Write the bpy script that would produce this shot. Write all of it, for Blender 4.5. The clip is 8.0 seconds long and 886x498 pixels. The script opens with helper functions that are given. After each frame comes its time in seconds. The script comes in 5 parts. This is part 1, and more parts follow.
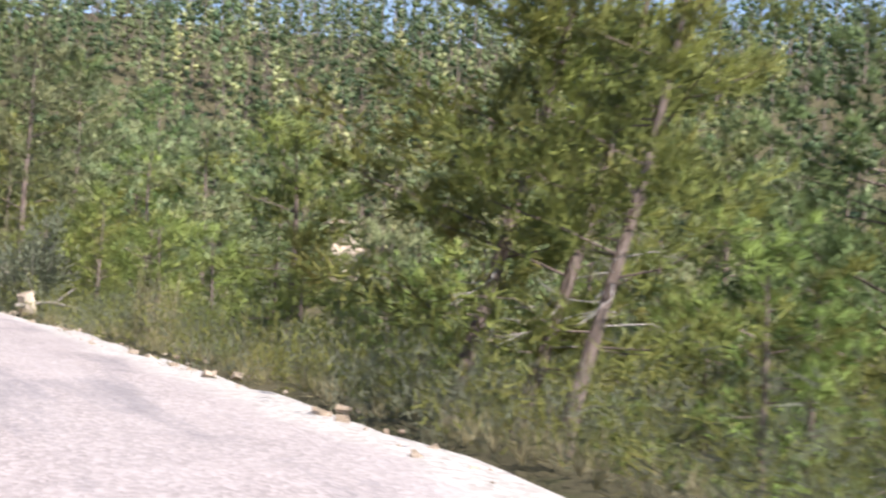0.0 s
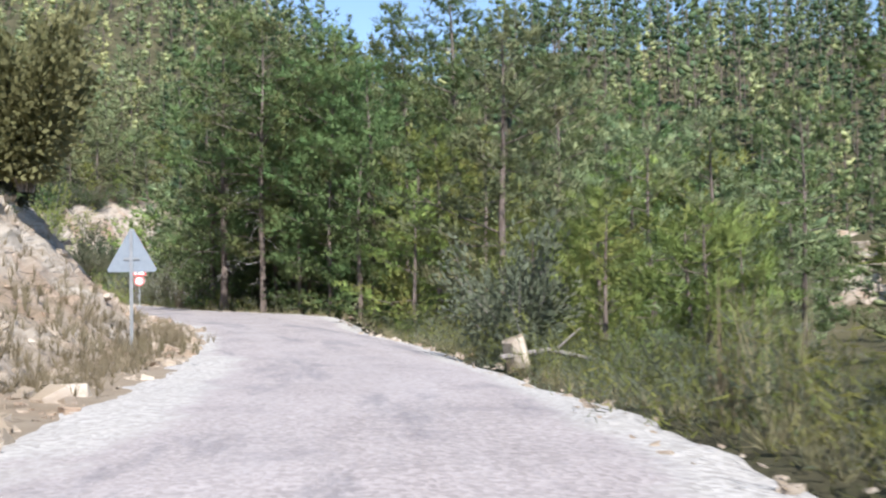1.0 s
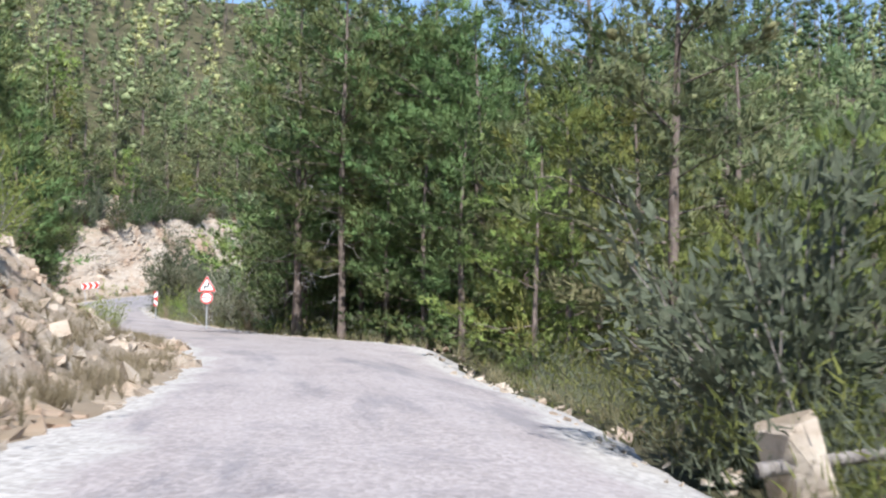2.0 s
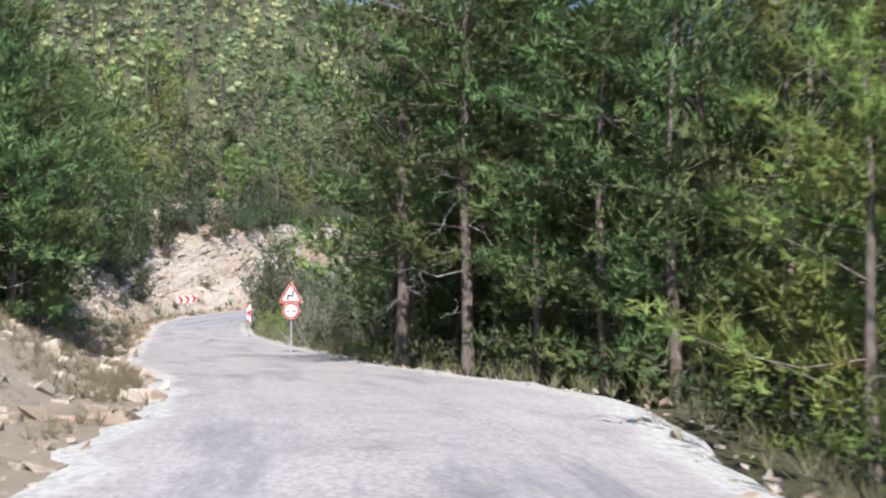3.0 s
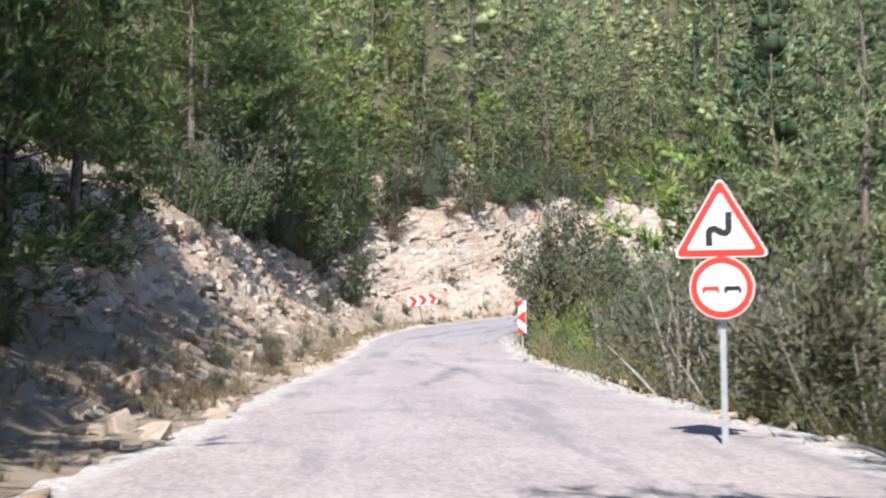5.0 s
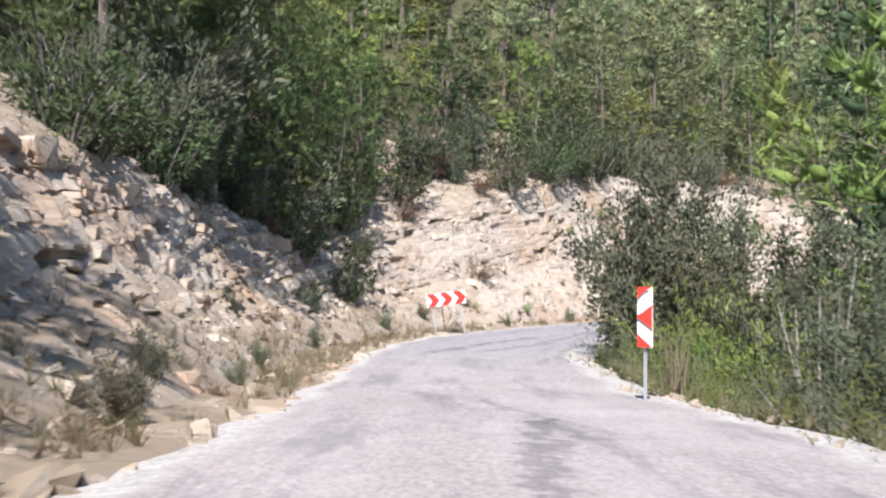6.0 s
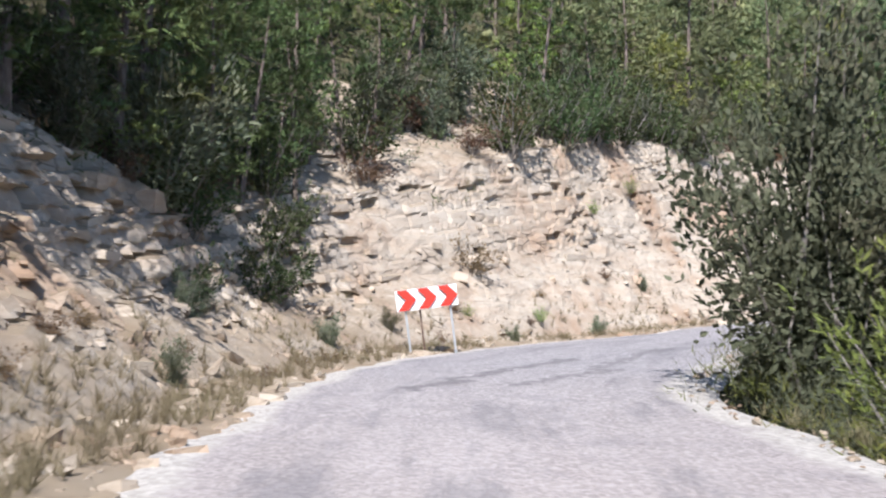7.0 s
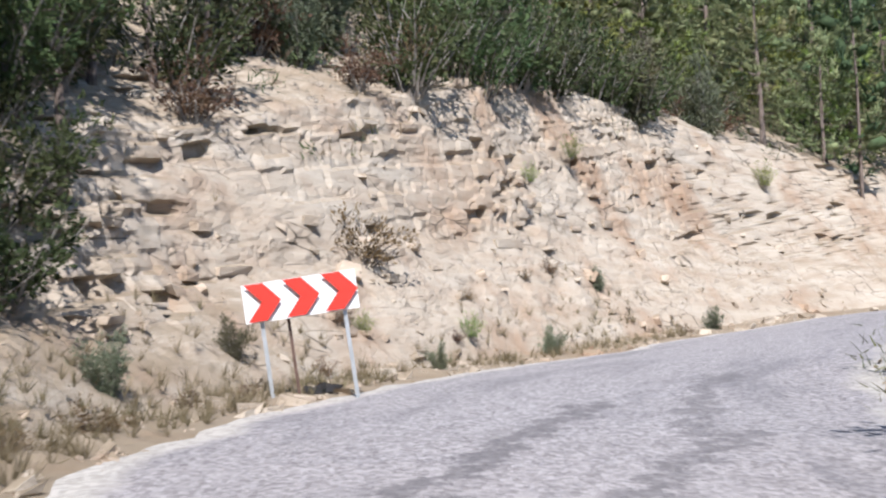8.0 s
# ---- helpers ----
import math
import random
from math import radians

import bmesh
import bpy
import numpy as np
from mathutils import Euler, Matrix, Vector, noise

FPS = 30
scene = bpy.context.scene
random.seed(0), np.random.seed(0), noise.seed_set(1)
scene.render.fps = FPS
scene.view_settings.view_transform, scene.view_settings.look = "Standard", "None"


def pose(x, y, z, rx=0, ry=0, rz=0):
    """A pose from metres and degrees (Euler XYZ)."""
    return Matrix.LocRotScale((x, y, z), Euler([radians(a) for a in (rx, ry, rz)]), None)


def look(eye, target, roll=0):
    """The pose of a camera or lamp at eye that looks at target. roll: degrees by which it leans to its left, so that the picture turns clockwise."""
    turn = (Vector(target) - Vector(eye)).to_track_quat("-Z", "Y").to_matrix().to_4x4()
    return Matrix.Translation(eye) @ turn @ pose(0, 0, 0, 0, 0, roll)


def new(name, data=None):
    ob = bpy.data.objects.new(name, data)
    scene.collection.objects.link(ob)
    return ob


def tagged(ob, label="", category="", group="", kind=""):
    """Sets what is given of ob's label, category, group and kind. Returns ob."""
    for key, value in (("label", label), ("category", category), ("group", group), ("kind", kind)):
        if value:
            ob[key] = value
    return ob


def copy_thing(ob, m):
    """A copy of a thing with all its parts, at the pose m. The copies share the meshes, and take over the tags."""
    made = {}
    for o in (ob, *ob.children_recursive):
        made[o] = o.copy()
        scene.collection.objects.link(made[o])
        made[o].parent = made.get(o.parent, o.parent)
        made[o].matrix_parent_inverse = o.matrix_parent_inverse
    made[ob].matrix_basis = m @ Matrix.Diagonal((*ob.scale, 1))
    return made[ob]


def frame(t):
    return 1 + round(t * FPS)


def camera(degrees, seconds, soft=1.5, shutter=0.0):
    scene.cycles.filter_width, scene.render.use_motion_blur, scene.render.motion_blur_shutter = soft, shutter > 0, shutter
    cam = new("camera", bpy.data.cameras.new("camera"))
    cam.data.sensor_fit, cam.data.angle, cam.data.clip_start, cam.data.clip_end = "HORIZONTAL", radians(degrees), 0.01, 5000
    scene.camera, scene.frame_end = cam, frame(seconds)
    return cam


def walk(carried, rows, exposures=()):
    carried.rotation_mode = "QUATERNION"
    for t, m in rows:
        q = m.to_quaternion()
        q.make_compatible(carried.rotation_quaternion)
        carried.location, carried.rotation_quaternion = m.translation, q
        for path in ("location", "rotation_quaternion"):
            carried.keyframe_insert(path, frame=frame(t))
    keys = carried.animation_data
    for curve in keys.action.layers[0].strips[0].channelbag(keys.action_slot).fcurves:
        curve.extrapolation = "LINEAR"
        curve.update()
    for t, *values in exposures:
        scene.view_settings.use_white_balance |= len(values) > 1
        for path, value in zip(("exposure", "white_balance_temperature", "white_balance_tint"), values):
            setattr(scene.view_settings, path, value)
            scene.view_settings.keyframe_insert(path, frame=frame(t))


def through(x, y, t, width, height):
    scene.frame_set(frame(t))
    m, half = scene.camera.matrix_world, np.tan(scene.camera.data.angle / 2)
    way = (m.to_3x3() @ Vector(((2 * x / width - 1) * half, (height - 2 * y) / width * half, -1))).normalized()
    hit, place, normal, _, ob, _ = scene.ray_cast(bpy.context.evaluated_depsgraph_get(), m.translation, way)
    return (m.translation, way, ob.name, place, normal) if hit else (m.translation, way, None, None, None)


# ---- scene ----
cam = camera(42.6, 8.0, soft=2.2, shutter=0.15)
PATH = [
    (0, (0.104, 0.923, 1.305), (0.002, 2.921, 1.333), 3.2),
    (0.5, (-1.451, 6.317, 1.048), (-2.047, 8.226, 1.093), 0.6),
    (1, (-4.112, 10.854, 0.93), (-5.0, 12.645, 0.996), -0.8),
    (1.2, (-5.243, 12.69, 0.879), (-6.182, 14.454, 0.948), -1.3),
    (2.3, (-12.004, 25.184, 0.685), (-13.122, 26.837, 0.817), 0.7),
    (2.5, (-13.756, 27.558, 0.74), (-14.911, 29.186, 0.873), 0.3),
    (3, (-18.755, 33.54, 0.859), (-20.013, 35.089, 0.997), -0.2),
    (3.5, (-23.947, 38.876, 0.878), (-25.308, 40.334, 1.022), -0.5),
    (4, (-29.837, 44.215, 0.951), (-31.295, 45.575, 1.105), -0.6),
    (4.5, (-36.206, 49.151, 0.971), (-37.725, 50.442, 1.13), -0.4),
    (5, (-42.844, 53.815, 0.98), (-44.409, 55.05, 1.142), -0.1),
    (5.2, (-45.294, 55.519, 0.978), (-46.868, 56.742, 1.138), -0.1),
    (6.3, (-59.755, 66.015, 1.146), (-61.33, 67.232, 1.343), 1.3),
    (6.5, (-62.347, 67.954, 1.21), (-63.918, 69.174, 1.416), 1.3),
    (7, (-68.469, 72.403, 1.351), (-70.003, 73.669, 1.567), 0.8),
    (7.5, (-73.804, 76.248, 1.489), (-75.265, 77.594, 1.723), -0.1),
    (8, (-78.264, 79.953, 1.815), (-79.62, 81.401, 2.069), -1.3),
]
EXPOSURES = [(0, 1.25, 6900, 17), (0.5, 1.1, 6500, 11), (1.0, 0.95, 6350, 11), (3.3, 0.95, 6200, 10), (3.95, 1.65, 6200, 10), (4.15, 1.65, 6200, 10), (4.6, 1.1, 6400, 13), (5.2, 1.10, 6450, 14), (6.5, 1.02, 6350, 14), (7.5, 0.85, 6300, 12), (8.0, 0.79, 6350, 12)]
walk(cam, [(t, look(eye, target, roll)) for t, eye, target, roll in PATH], EXPOSURES)

# ---- light ----
SUN_EL, SUN_AZ = radians(47), radians(136)
SUN_DIR = Vector((math.sin(SUN_AZ) * math.cos(SUN_EL), math.cos(SUN_AZ) * math.cos(SUN_EL), math.sin(SUN_EL)))
world = bpy.data.worlds.new("sky")
scene.world = world
world.use_nodes = True
wn = world.node_tree.nodes
sky = wn.new("ShaderNodeTexSky")
sky.sky_type, sky.sun_disc = "NISHITA", False
sky.sun_elevation, sky.sun_rotation = SUN_EL, SUN_AZ
sky.altitude, sky.air_density, sky.dust_density, sky.ozone_density = 900, 1.0, 0.1, 2.5
world.node_tree.links.new(sky.outputs[0], wn["Background"].inputs[0])
wn["Background"].inputs[1].default_value = 0.115
sun = new("sun", bpy.data.lights.new("sun", "SUN"))
sun.data.energy, sun.data.angle, sun.data.color = 4.5, radians(0.55), (1.0, 0.975, 0.96)
sun.matrix_world = look(SUN_DIR * 200, (0, 0, 0))


# ---- materials ----
class Mat:
    """A small builder for node materials."""

    def __init__(self, name, rough=0.9, spec=0.3):
        self.m = bpy.data.materials.new(name)
        self.m.use_nodes = True
        self.t = self.m.node_tree
        self.b = self.t.nodes["Principled BSDF"]
        self.b.inputs["Roughness"].default_value = rough
        self.b.inputs["Specular IOR Level"].default_value = spec
        self.coord = self.t.nodes.new("ShaderNodeNewGeometry").outputs["Position"]

    def node(self, kind, **sockets):
        n = self.t.nodes.new(kind)
        for k, v in sockets.items():
            self.put(n.inputs[k.replace("_", " ")], v)
        return n

    def put(self, socket, v):
        if isinstance(v, bpy.types.NodeSocket):
            self.t.links.new(v, socket)
        else:
            socket.default_value = v

    def noise(self, scale, detail=4.0, rough=0.6, coord=None):
        return self.node("ShaderNodeTexNoise", Vector=coord or self.coord, Scale=scale, Detail=detail, Roughness=rough).outputs[0]

    def stretched(self, sx, sy, sz):
        n = self.node("ShaderNodeMapping", Vector=self.coord)
        n.inputs["Scale"].default_value = (sx, sy, sz)
        return n.outputs[0]

    def ramp(self, fac, *stops):
        n = self.node("ShaderNodeValToRGB", Fac=fac)
        e = n.color_ramp.elements
        while len(e) < len(stops):
            e.new(0.5)
        for el, (p, c) in zip(e, stops):
            el.position, el.color = p, (*c, 1.0) if len(c) == 3 else c
        return n.outputs[0]

    def mix(self, fac, a, b, blend="MIX"):
        n = self.t.nodes.new("ShaderNodeMix")
        n.data_type, n.blend_type = "RGBA", blend
        self.put(n.inputs[0], fac)
        for socket, v in ((n.inputs[6], a), (n.inputs[7], b)):
            self.put(socket, (*v, 1.0) if isinstance(v, tuple) and len(v) == 3 else v)
        return n.outputs[2]

    def value(self, fac, lo, hi):
        n = self.node("ShaderNodeMapRange", Value=fac)
        n.inputs["To Min"].default_value, n.inputs["To Max"].default_value = lo, hi
        return n.outputs[0]

    def maths(self, what, a, b=0.0):
        n = self.t.nodes.new("ShaderNodeMath")
        n.operation = what
        self.put(n.inputs[0], a)
        self.put(n.inputs[1], b)
        return n.outputs[0]

    def scaled(self, socket, factor):
        return self.maths("MULTIPLY", socket, factor)

    def colour(self, c):
        self.put(self.b.inputs["Base Color"], (*c, 1.0) if isinstance(c, tuple) and len(c) == 3 else c)
        return self

    def bump(self, height, strength=0.5, distance=0.02):
        n = self.node("ShaderNodeBump", Height=height, Strength=strength, Distance=distance)
        self.t.links.new(n.outputs[0], self.b.inputs["Normal"])
        return self

    def random(self):
        return self.t.nodes.new("ShaderNodeObjectInfo").outputs["Random"]

    def island(self):
        return self.t.nodes.new("ShaderNodeNewGeometry").outputs["Random Per Island"]


def plain(name, c, rough=0.6, metal=0.0, wear=0.12):
    k = Mat(name, rough)
    dark = tuple(v * (1 - wear * 2) for v in c)
    k.colour(k.mix(k.ramp(k.noise(9, 6), (0.35, (0, 0, 0)), (0.7, (1, 1, 1))), dark, c))
    k.b.inputs["Metallic"].default_value = metal
    return k.m


def leaf_material(name, dark, light, dry, dry_share=0.12, through=0.22):
    """Foliage: tone by tree, by leaf and by place, with light coming through."""
    k = Mat(name, 0.6, 0.2)
    share = k.mix(0.25, k.ramp(k.noise(0.6, 6, 0.6), (0.34, (0, 0, 0)), (0.66, (1, 1, 1))), k.island())
    tone = k.mix(share, dark, light)
    tone = k.mix(k.ramp(k.noise(0.35, 3), (0.62 - dry_share, (0, 0, 0)), (0.8, (1, 1, 1))), tone, dry)
    k.bump(k.noise(11, 8, 0.8), 0.8, 0.1)
    tree = k.t.nodes.new("ShaderNodeAttribute")
    tree.attribute_name = "tone"
    yellow = k.node("ShaderNodeMapRange", Value=tree.outputs["Fac"])
    yellow.inputs["From Min"].default_value, yellow.inputs["From Max"].default_value, yellow.inputs["To Max"].default_value = 0.0, 0.42, 0.75
    tone = k.mix(yellow.outputs[0], tone, dry)
    hsv = k.node("ShaderNodeHueSaturation", Color=tone)
    both = k.node("ShaderNodeMath")
    k.put(both.inputs[0], k.value(k.random(), 0.75, 1.3))
    k.put(both.inputs[1], tree.outputs["Fac"])
    k.put(hsv.inputs["Value"], both.outputs[0])
    k.put(hsv.inputs["Hue"], k.value(k.random(), 0.475, 0.53))
    k.colour(hsv.outputs[0])
    tr = k.node("ShaderNodeBsdfTranslucent", Color=hsv.outputs[0])
    mx = k.node("ShaderNodeMixShader", Fac=through)
    k.t.links.new(k.b.outputs[0], mx.inputs[1])
    k.t.links.new(tr.outputs[0], mx.inputs[2])
    k.t.links.new(mx.outputs[0], k.t.nodes["Material Output"].inputs[0])
    return k.m


def make_asphalt():
    k = Mat("worn_chip_seal", 0.85, 0.35)
    stones = k.node("ShaderNodeTexVoronoi", Vector=k.coord, Scale=24.0)
    fleck = k.ramp(k.mix(0.6, k.node("ShaderNodeSeparateColor", Color=stones.outputs["Color"]).outputs[0], k.noise(26, 5, 0.85)), (0.33, (0, 0, 0)), (0.68, (1, 1, 1)))
    grit = k.mix(fleck, (0.135, 0.118, 0.112), (0.48, 0.43, 0.41))
    base = k.mix(k.ramp(k.noise(0.5, 6), (0.35, (0, 0, 0)), (0.7, (1, 1, 1))), (0.268, 0.232, 0.216), (0.375, 0.328, 0.305))
    c = k.mix(0.42, base, grit)
    tar = k.ramp(k.noise(0.6, 6, 0.7), (0.56, (0, 0, 0)), (0.70, (1, 1, 1)))
    c = k.mix(k.value(tar, 0.0, 0.5), c, (0.13, 0.12, 0.13))
    across = k.t.nodes.new("ShaderNodeAttribute")
    across.attribute_name = "across"
    along = k.t.nodes.new("ShaderNodeAttribute")
    along.attribute_name = "along"
    lane = k.node("ShaderNodeCombineXYZ")
    k.put(lane.inputs[0], across.outputs["Fac"])
    k.put(lane.inputs[1], k.scaled(along.outputs["Fac"], 0.06))
    streak = k.noise(0.9, 6, 0.7, lane.outputs[0])
    c = k.mix(k.value(k.ramp(streak, (0.40, (0, 0, 0)), (0.70, (1, 1, 1))), 0.0, 0.32), c, (0.42, 0.39, 0.375))
    lane2 = k.node("ShaderNodeCombineXYZ")
    k.put(lane2.inputs[0], across.outputs["Fac"])
    k.put(lane2.inputs[1], k.scaled(along.outputs["Fac"], 0.17))
    tyre = k.ramp(k.noise(0.75, 7, 0.72, lane2.outputs[0]), (0.52, (0, 0, 0)), (0.62, (1, 1, 1)))
    bend = k.node("ShaderNodeMapRange", Value=along.outputs["Fac"])
    bend.inputs["From Min"].default_value, bend.inputs["From Max"].default_value = 168.0, 186.0
    c = k.mix(k.mix(1.0, bend.outputs[0], (0.72, 0.72, 0.72), "MULTIPLY"), c, k.mix(fleck, (0.11, 0.108, 0.118), (0.37, 0.36, 0.37)))
    c = k.mix(k.value(tyre, 0.0, 0.5), c, (0.13, 0.125, 0.135))
    # crooked tar seams on the bend: place across and along the road, slope, length, width
    for a0, s0, slope, long, wide, deep in ((0.2, 179.5, -0.20, 8.5, 0.20, 0.62), (-1.2, 180.8, -0.36, 4.2, 0.17, 0.55), (-2.3, 184.5, -0.05, 8.0, 0.22, 0.5), (-0.6, 152.0, -0.12, 9.0, 0.16, 0.5), (-1.9, 158.0, 0.10, 7.0, 0.14, 0.45)):
        run = k.maths("SUBTRACT", along.outputs["Fac"], s0)
        aside = k.maths("SUBTRACT", k.maths("SUBTRACT", across.outputs["Fac"], a0), k.maths("MULTIPLY", run, slope))
        aside = k.maths("ABSOLUTE", k.maths("ADD", aside, k.value(k.noise(1.3, 7, 0.75), -0.9, 0.9)))
        there = k.maths("MULTIPLY", k.maths("GREATER_THAN", run, 0.0), k.maths("LESS_THAN", run, long))
        seam = k.maths("MULTIPLY", k.ramp(aside, (wide * 0.45, (1, 1, 1)), (wide, (0, 0, 0))), there)
        c = k.mix(k.maths("MULTIPLY", seam, deep), c, (0.085, 0.08, 0.085))
    loose = k.node("ShaderNodeTexVoronoi", Vector=k.coord, Scale=17.0)
    chips = k.mix(k.node("ShaderNodeSeparateColor", Color=loose.outputs["Color"]).outputs[0], (0.24, 0.225, 0.205), (0.50, 0.475, 0.44))
    chips = k.mix(k.value(k.noise(0.6, 4), 0.0, 0.55), chips, (0.43, 0.395, 0.345))
    verge = k.t.nodes.new("ShaderNodeAttribute")
    verge.attribute_name = "verge"
    both = k.node("ShaderNodeMath")
    k.put(both.inputs[0], verge.outputs["Fac"])
    k.put(both.inputs[1], k.value(k.noise(0.9, 7, 0.7), -0.55, 0.55))
    share = k.ramp(both.outputs[0], (0.38, (0, 0, 0)), (0.72, (1, 1, 1)))
    c = k.mix(share, c, chips)
    k.colour(c).bump(k.mix(share, stones.outputs["Distance"], loose.outputs["Distance"]), 0.35, 0.02)
    return k.m


def make_rock(name, warm, pale, dark):
    k = Mat(name, 0.92, 0.2)
    strata = k.noise(0.9, 8, 0.65, k.stretched(0.35, 0.35, 3.2))
    c = k.mix(k.ramp(strata, (0.3, (0, 0, 0)), (0.68, (1, 1, 1))), warm, pale)
    c = k.mix(k.ramp(k.noise(0.33, 5, 0.6), (0.5, (0, 0, 0)), (0.72, (1, 1, 1))), c, (0.38, 0.24, 0.15))
    c = k.mix(k.ramp(k.noise(2.6, 7, 0.7), (0.58, (0, 0, 0)), (0.74, (1, 1, 1))), c, dark)
    cell = k.node("ShaderNodeTexVoronoi", Vector=k.stretched(1.0, 1.0, 3.0), Scale=1.0)
    cell.feature = "DISTANCE_TO_EDGE"
    crack = k.ramp(cell.outputs["Distance"], (0.0, (1, 1, 1)), (0.05, (0, 0, 0)))
    gaps = k.mix(k.ramp(k.noise(0.8, 4), (0.52, (0, 0, 0)), (0.66, (1, 1, 1))), (0, 0, 0), crack)
    c = k.mix(gaps, c, (0.07, 0.055, 0.04))
    earth = k.node("ShaderNodeSeparateXYZ", Vector=k.t.nodes.new("ShaderNodeNewGeometry").outputs["Normal"])
    flat = k.ramp(earth.outputs[2], (0.62, (0, 0, 0)), (0.9, (1, 1, 1)))
    c = k.mix(k.mix(0.5, flat, k.noise(1.5, 6), "MULTIPLY"), c, (0.27, 0.21, 0.14))
    tint = k.node("ShaderNodeHueSaturation", Color=c)
    k.put(tint.inputs["Value"], k.value(k.random(), 0.82, 1.14))
    fine = k.noise(22, 8, 0.7)
    k.colour(tint.outputs[0]).bump(k.mix(0.5, fine, k.noise(5.0, 6, 0.7, k.stretched(0.6, 0.6, 3.0))), 0.8, 0.08)
    return k.m


def make_soil():
    k = Mat("forest_floor_soil", 0.95, 0.15)
    c = k.mix(k.ramp(k.noise(0.25, 6), (0.4, (0, 0, 0)), (0.65, (1, 1, 1))), (0.065, 0.060, 0.034), (0.12, 0.105, 0.06))
    c = k.mix(k.ramp(k.noise(3.0, 7, 0.7), (0.5, (0, 0, 0)), (0.7, (1, 1, 1))), c, (0.055, 0.06, 0.025))
    k.colour(c).bump(k.noise(8, 8, 0.7), 0.8, 0.08)
    return k.m


def make_bark(name, a, b):
    k = Mat(name, 0.95, 0.15)
    grain = k.noise(6, 7, 0.7, k.stretched(3.0, 3.0, 0.6))
    c = k.mix(k.ramp(grain, (0.35, (0, 0, 0)), (0.68, (1, 1, 1))), a, b)
    k.colour(c).bump(grain, 0.9, 0.05)
    return k.m


ASPHALT, SOIL = make_asphalt(), make_soil()
ROCK = make_rock("layered_limestone", (0.45, 0.355, 0.265), (0.60, 0.53, 0.435), (0.25, 0.195, 0.145))
BARK = make_bark("pine_bark", (0.10, 0.075, 0.06), (0.27, 0.22, 0.19))
TWIG = make_bark("grey_twig", (0.16, 0.14, 0.12), (0.36, 0.33, 0.30))
DEADWOOD = make_bark("bleached_deadwood", (0.26, 0.24, 0.22), (0.52, 0.49, 0.46))
NEEDLE = leaf_material("pine_needles", (0.062, 0.102, 0.038), (0.24, 0.32, 0.12), (0.29, 0.29, 0.105))
OLIVE = leaf_material("olive_pine_needles", (0.092, 0.138, 0.066), (0.42, 0.465, 0.23), (0.43, 0.39, 0.185), 0.08, 0.25)
FAR_NEEDLE = leaf_material("blue_green_needles", (0.034, 0.060, 0.031), (0.145, 0.188, 0.084), (0.17, 0.17, 0.073), 0.06, 0.2)
FRESH = leaf_material("fresh_pine_needles", (0.100, 0.148, 0.038), (0.38, 0.44, 0.125), (0.40, 0.37, 0.115), 0.14, 0.28)
LEAF = leaf_material("maquis_leaves", (0.045, 0.075, 0.030), (0.125, 0.155, 0.062), (0.22, 0.19, 0.10))
LAUREL = leaf_material("laurel_leaves", (0.055, 0.08, 0.04), (0.25, 0.27, 0.17), (0.27, 0.24, 0.15), 0.1, 0.25)
OAK = leaf_material("evergreen_oak_leaves", (0.17, 0.19, 0.075), (0.47, 0.48, 0.22), (0.45, 0.42, 0.18), 0.05, 0.35)
GREY_LEAF = leaf_material("grey_green_leaves", (0.10, 0.12, 0.07), (0.22, 0.24, 0.16), (0.26, 0.22, 0.13))
DULL_LEAF = leaf_material("dull_thicket_leaves", (0.075, 0.075, 0.045), (0.20, 0.19, 0.12), (0.20, 0.16, 0.10), 0.12, 0.2)
BROWN_LEAF = leaf_material("withered_leaves", (0.14, 0.085, 0.055), (0.25, 0.16, 0.10), (0.20, 0.15, 0.08), 0.1, 0.25)
STRAW = leaf_material("dry_grass", (0.22, 0.18, 0.10), (0.42, 0.36, 0.23), (0.17, 0.17, 0.07), 0.1, 0.25)
WHITE = plain("white_reflective_sheet", (0.78, 0.78, 0.77), 0.45, 0.0, 0.04)
RED = plain("red_reflective_sheet", (0.62, 0.045, 0.03), 0.4, 0.0, 0.06)
BLACK = plain("black_sheet", (0.02, 0.02, 0.022), 0.5)
STEEL = plain("galvanised_steel", (0.52, 0.54, 0.55), 0.45, 0.7, 0.1)
PLATE_BACK = plain("dull_aluminium_back", (0.36, 0.41, 0.46), 0.5, 0.5, 0.05)
RUST = plain("rusty_iron", (0.16, 0.10, 0.08), 0.8, 0.2, 0.2)


# ---- mesh helpers ----
def mesh_object(name, verts, faces, material, parent=None, label="", smooth=False):
    me = bpy.data.meshes.new(name)
    me.from_pydata([tuple(v) for v in verts], [], [tuple(f) for f in faces])
    me.materials.append(material)
    if smooth:
        me.polygons.foreach_set("use_smooth", [True] * len(me.polygons))
    me.update()
    ob = new(name, me)
    ob.parent = parent
    if label:
        ob["label"] = label
    return ob


def part(name, bm, material, parent=None, label=""):
    me = bpy.data.meshes.new(name)
    bm.to_mesh(me)
    bm.free()
    me.materials.append(material)
    ob = new(name, me)
    ob.parent = parent
    if label:
        ob["label"] = label
    return ob


def thing(name, m, label, category, group=""):
    ob = new(name)
    ob.empty_display_size = 0.2
    ob.matrix_world = m
    return tagged(ob, label, category, group)


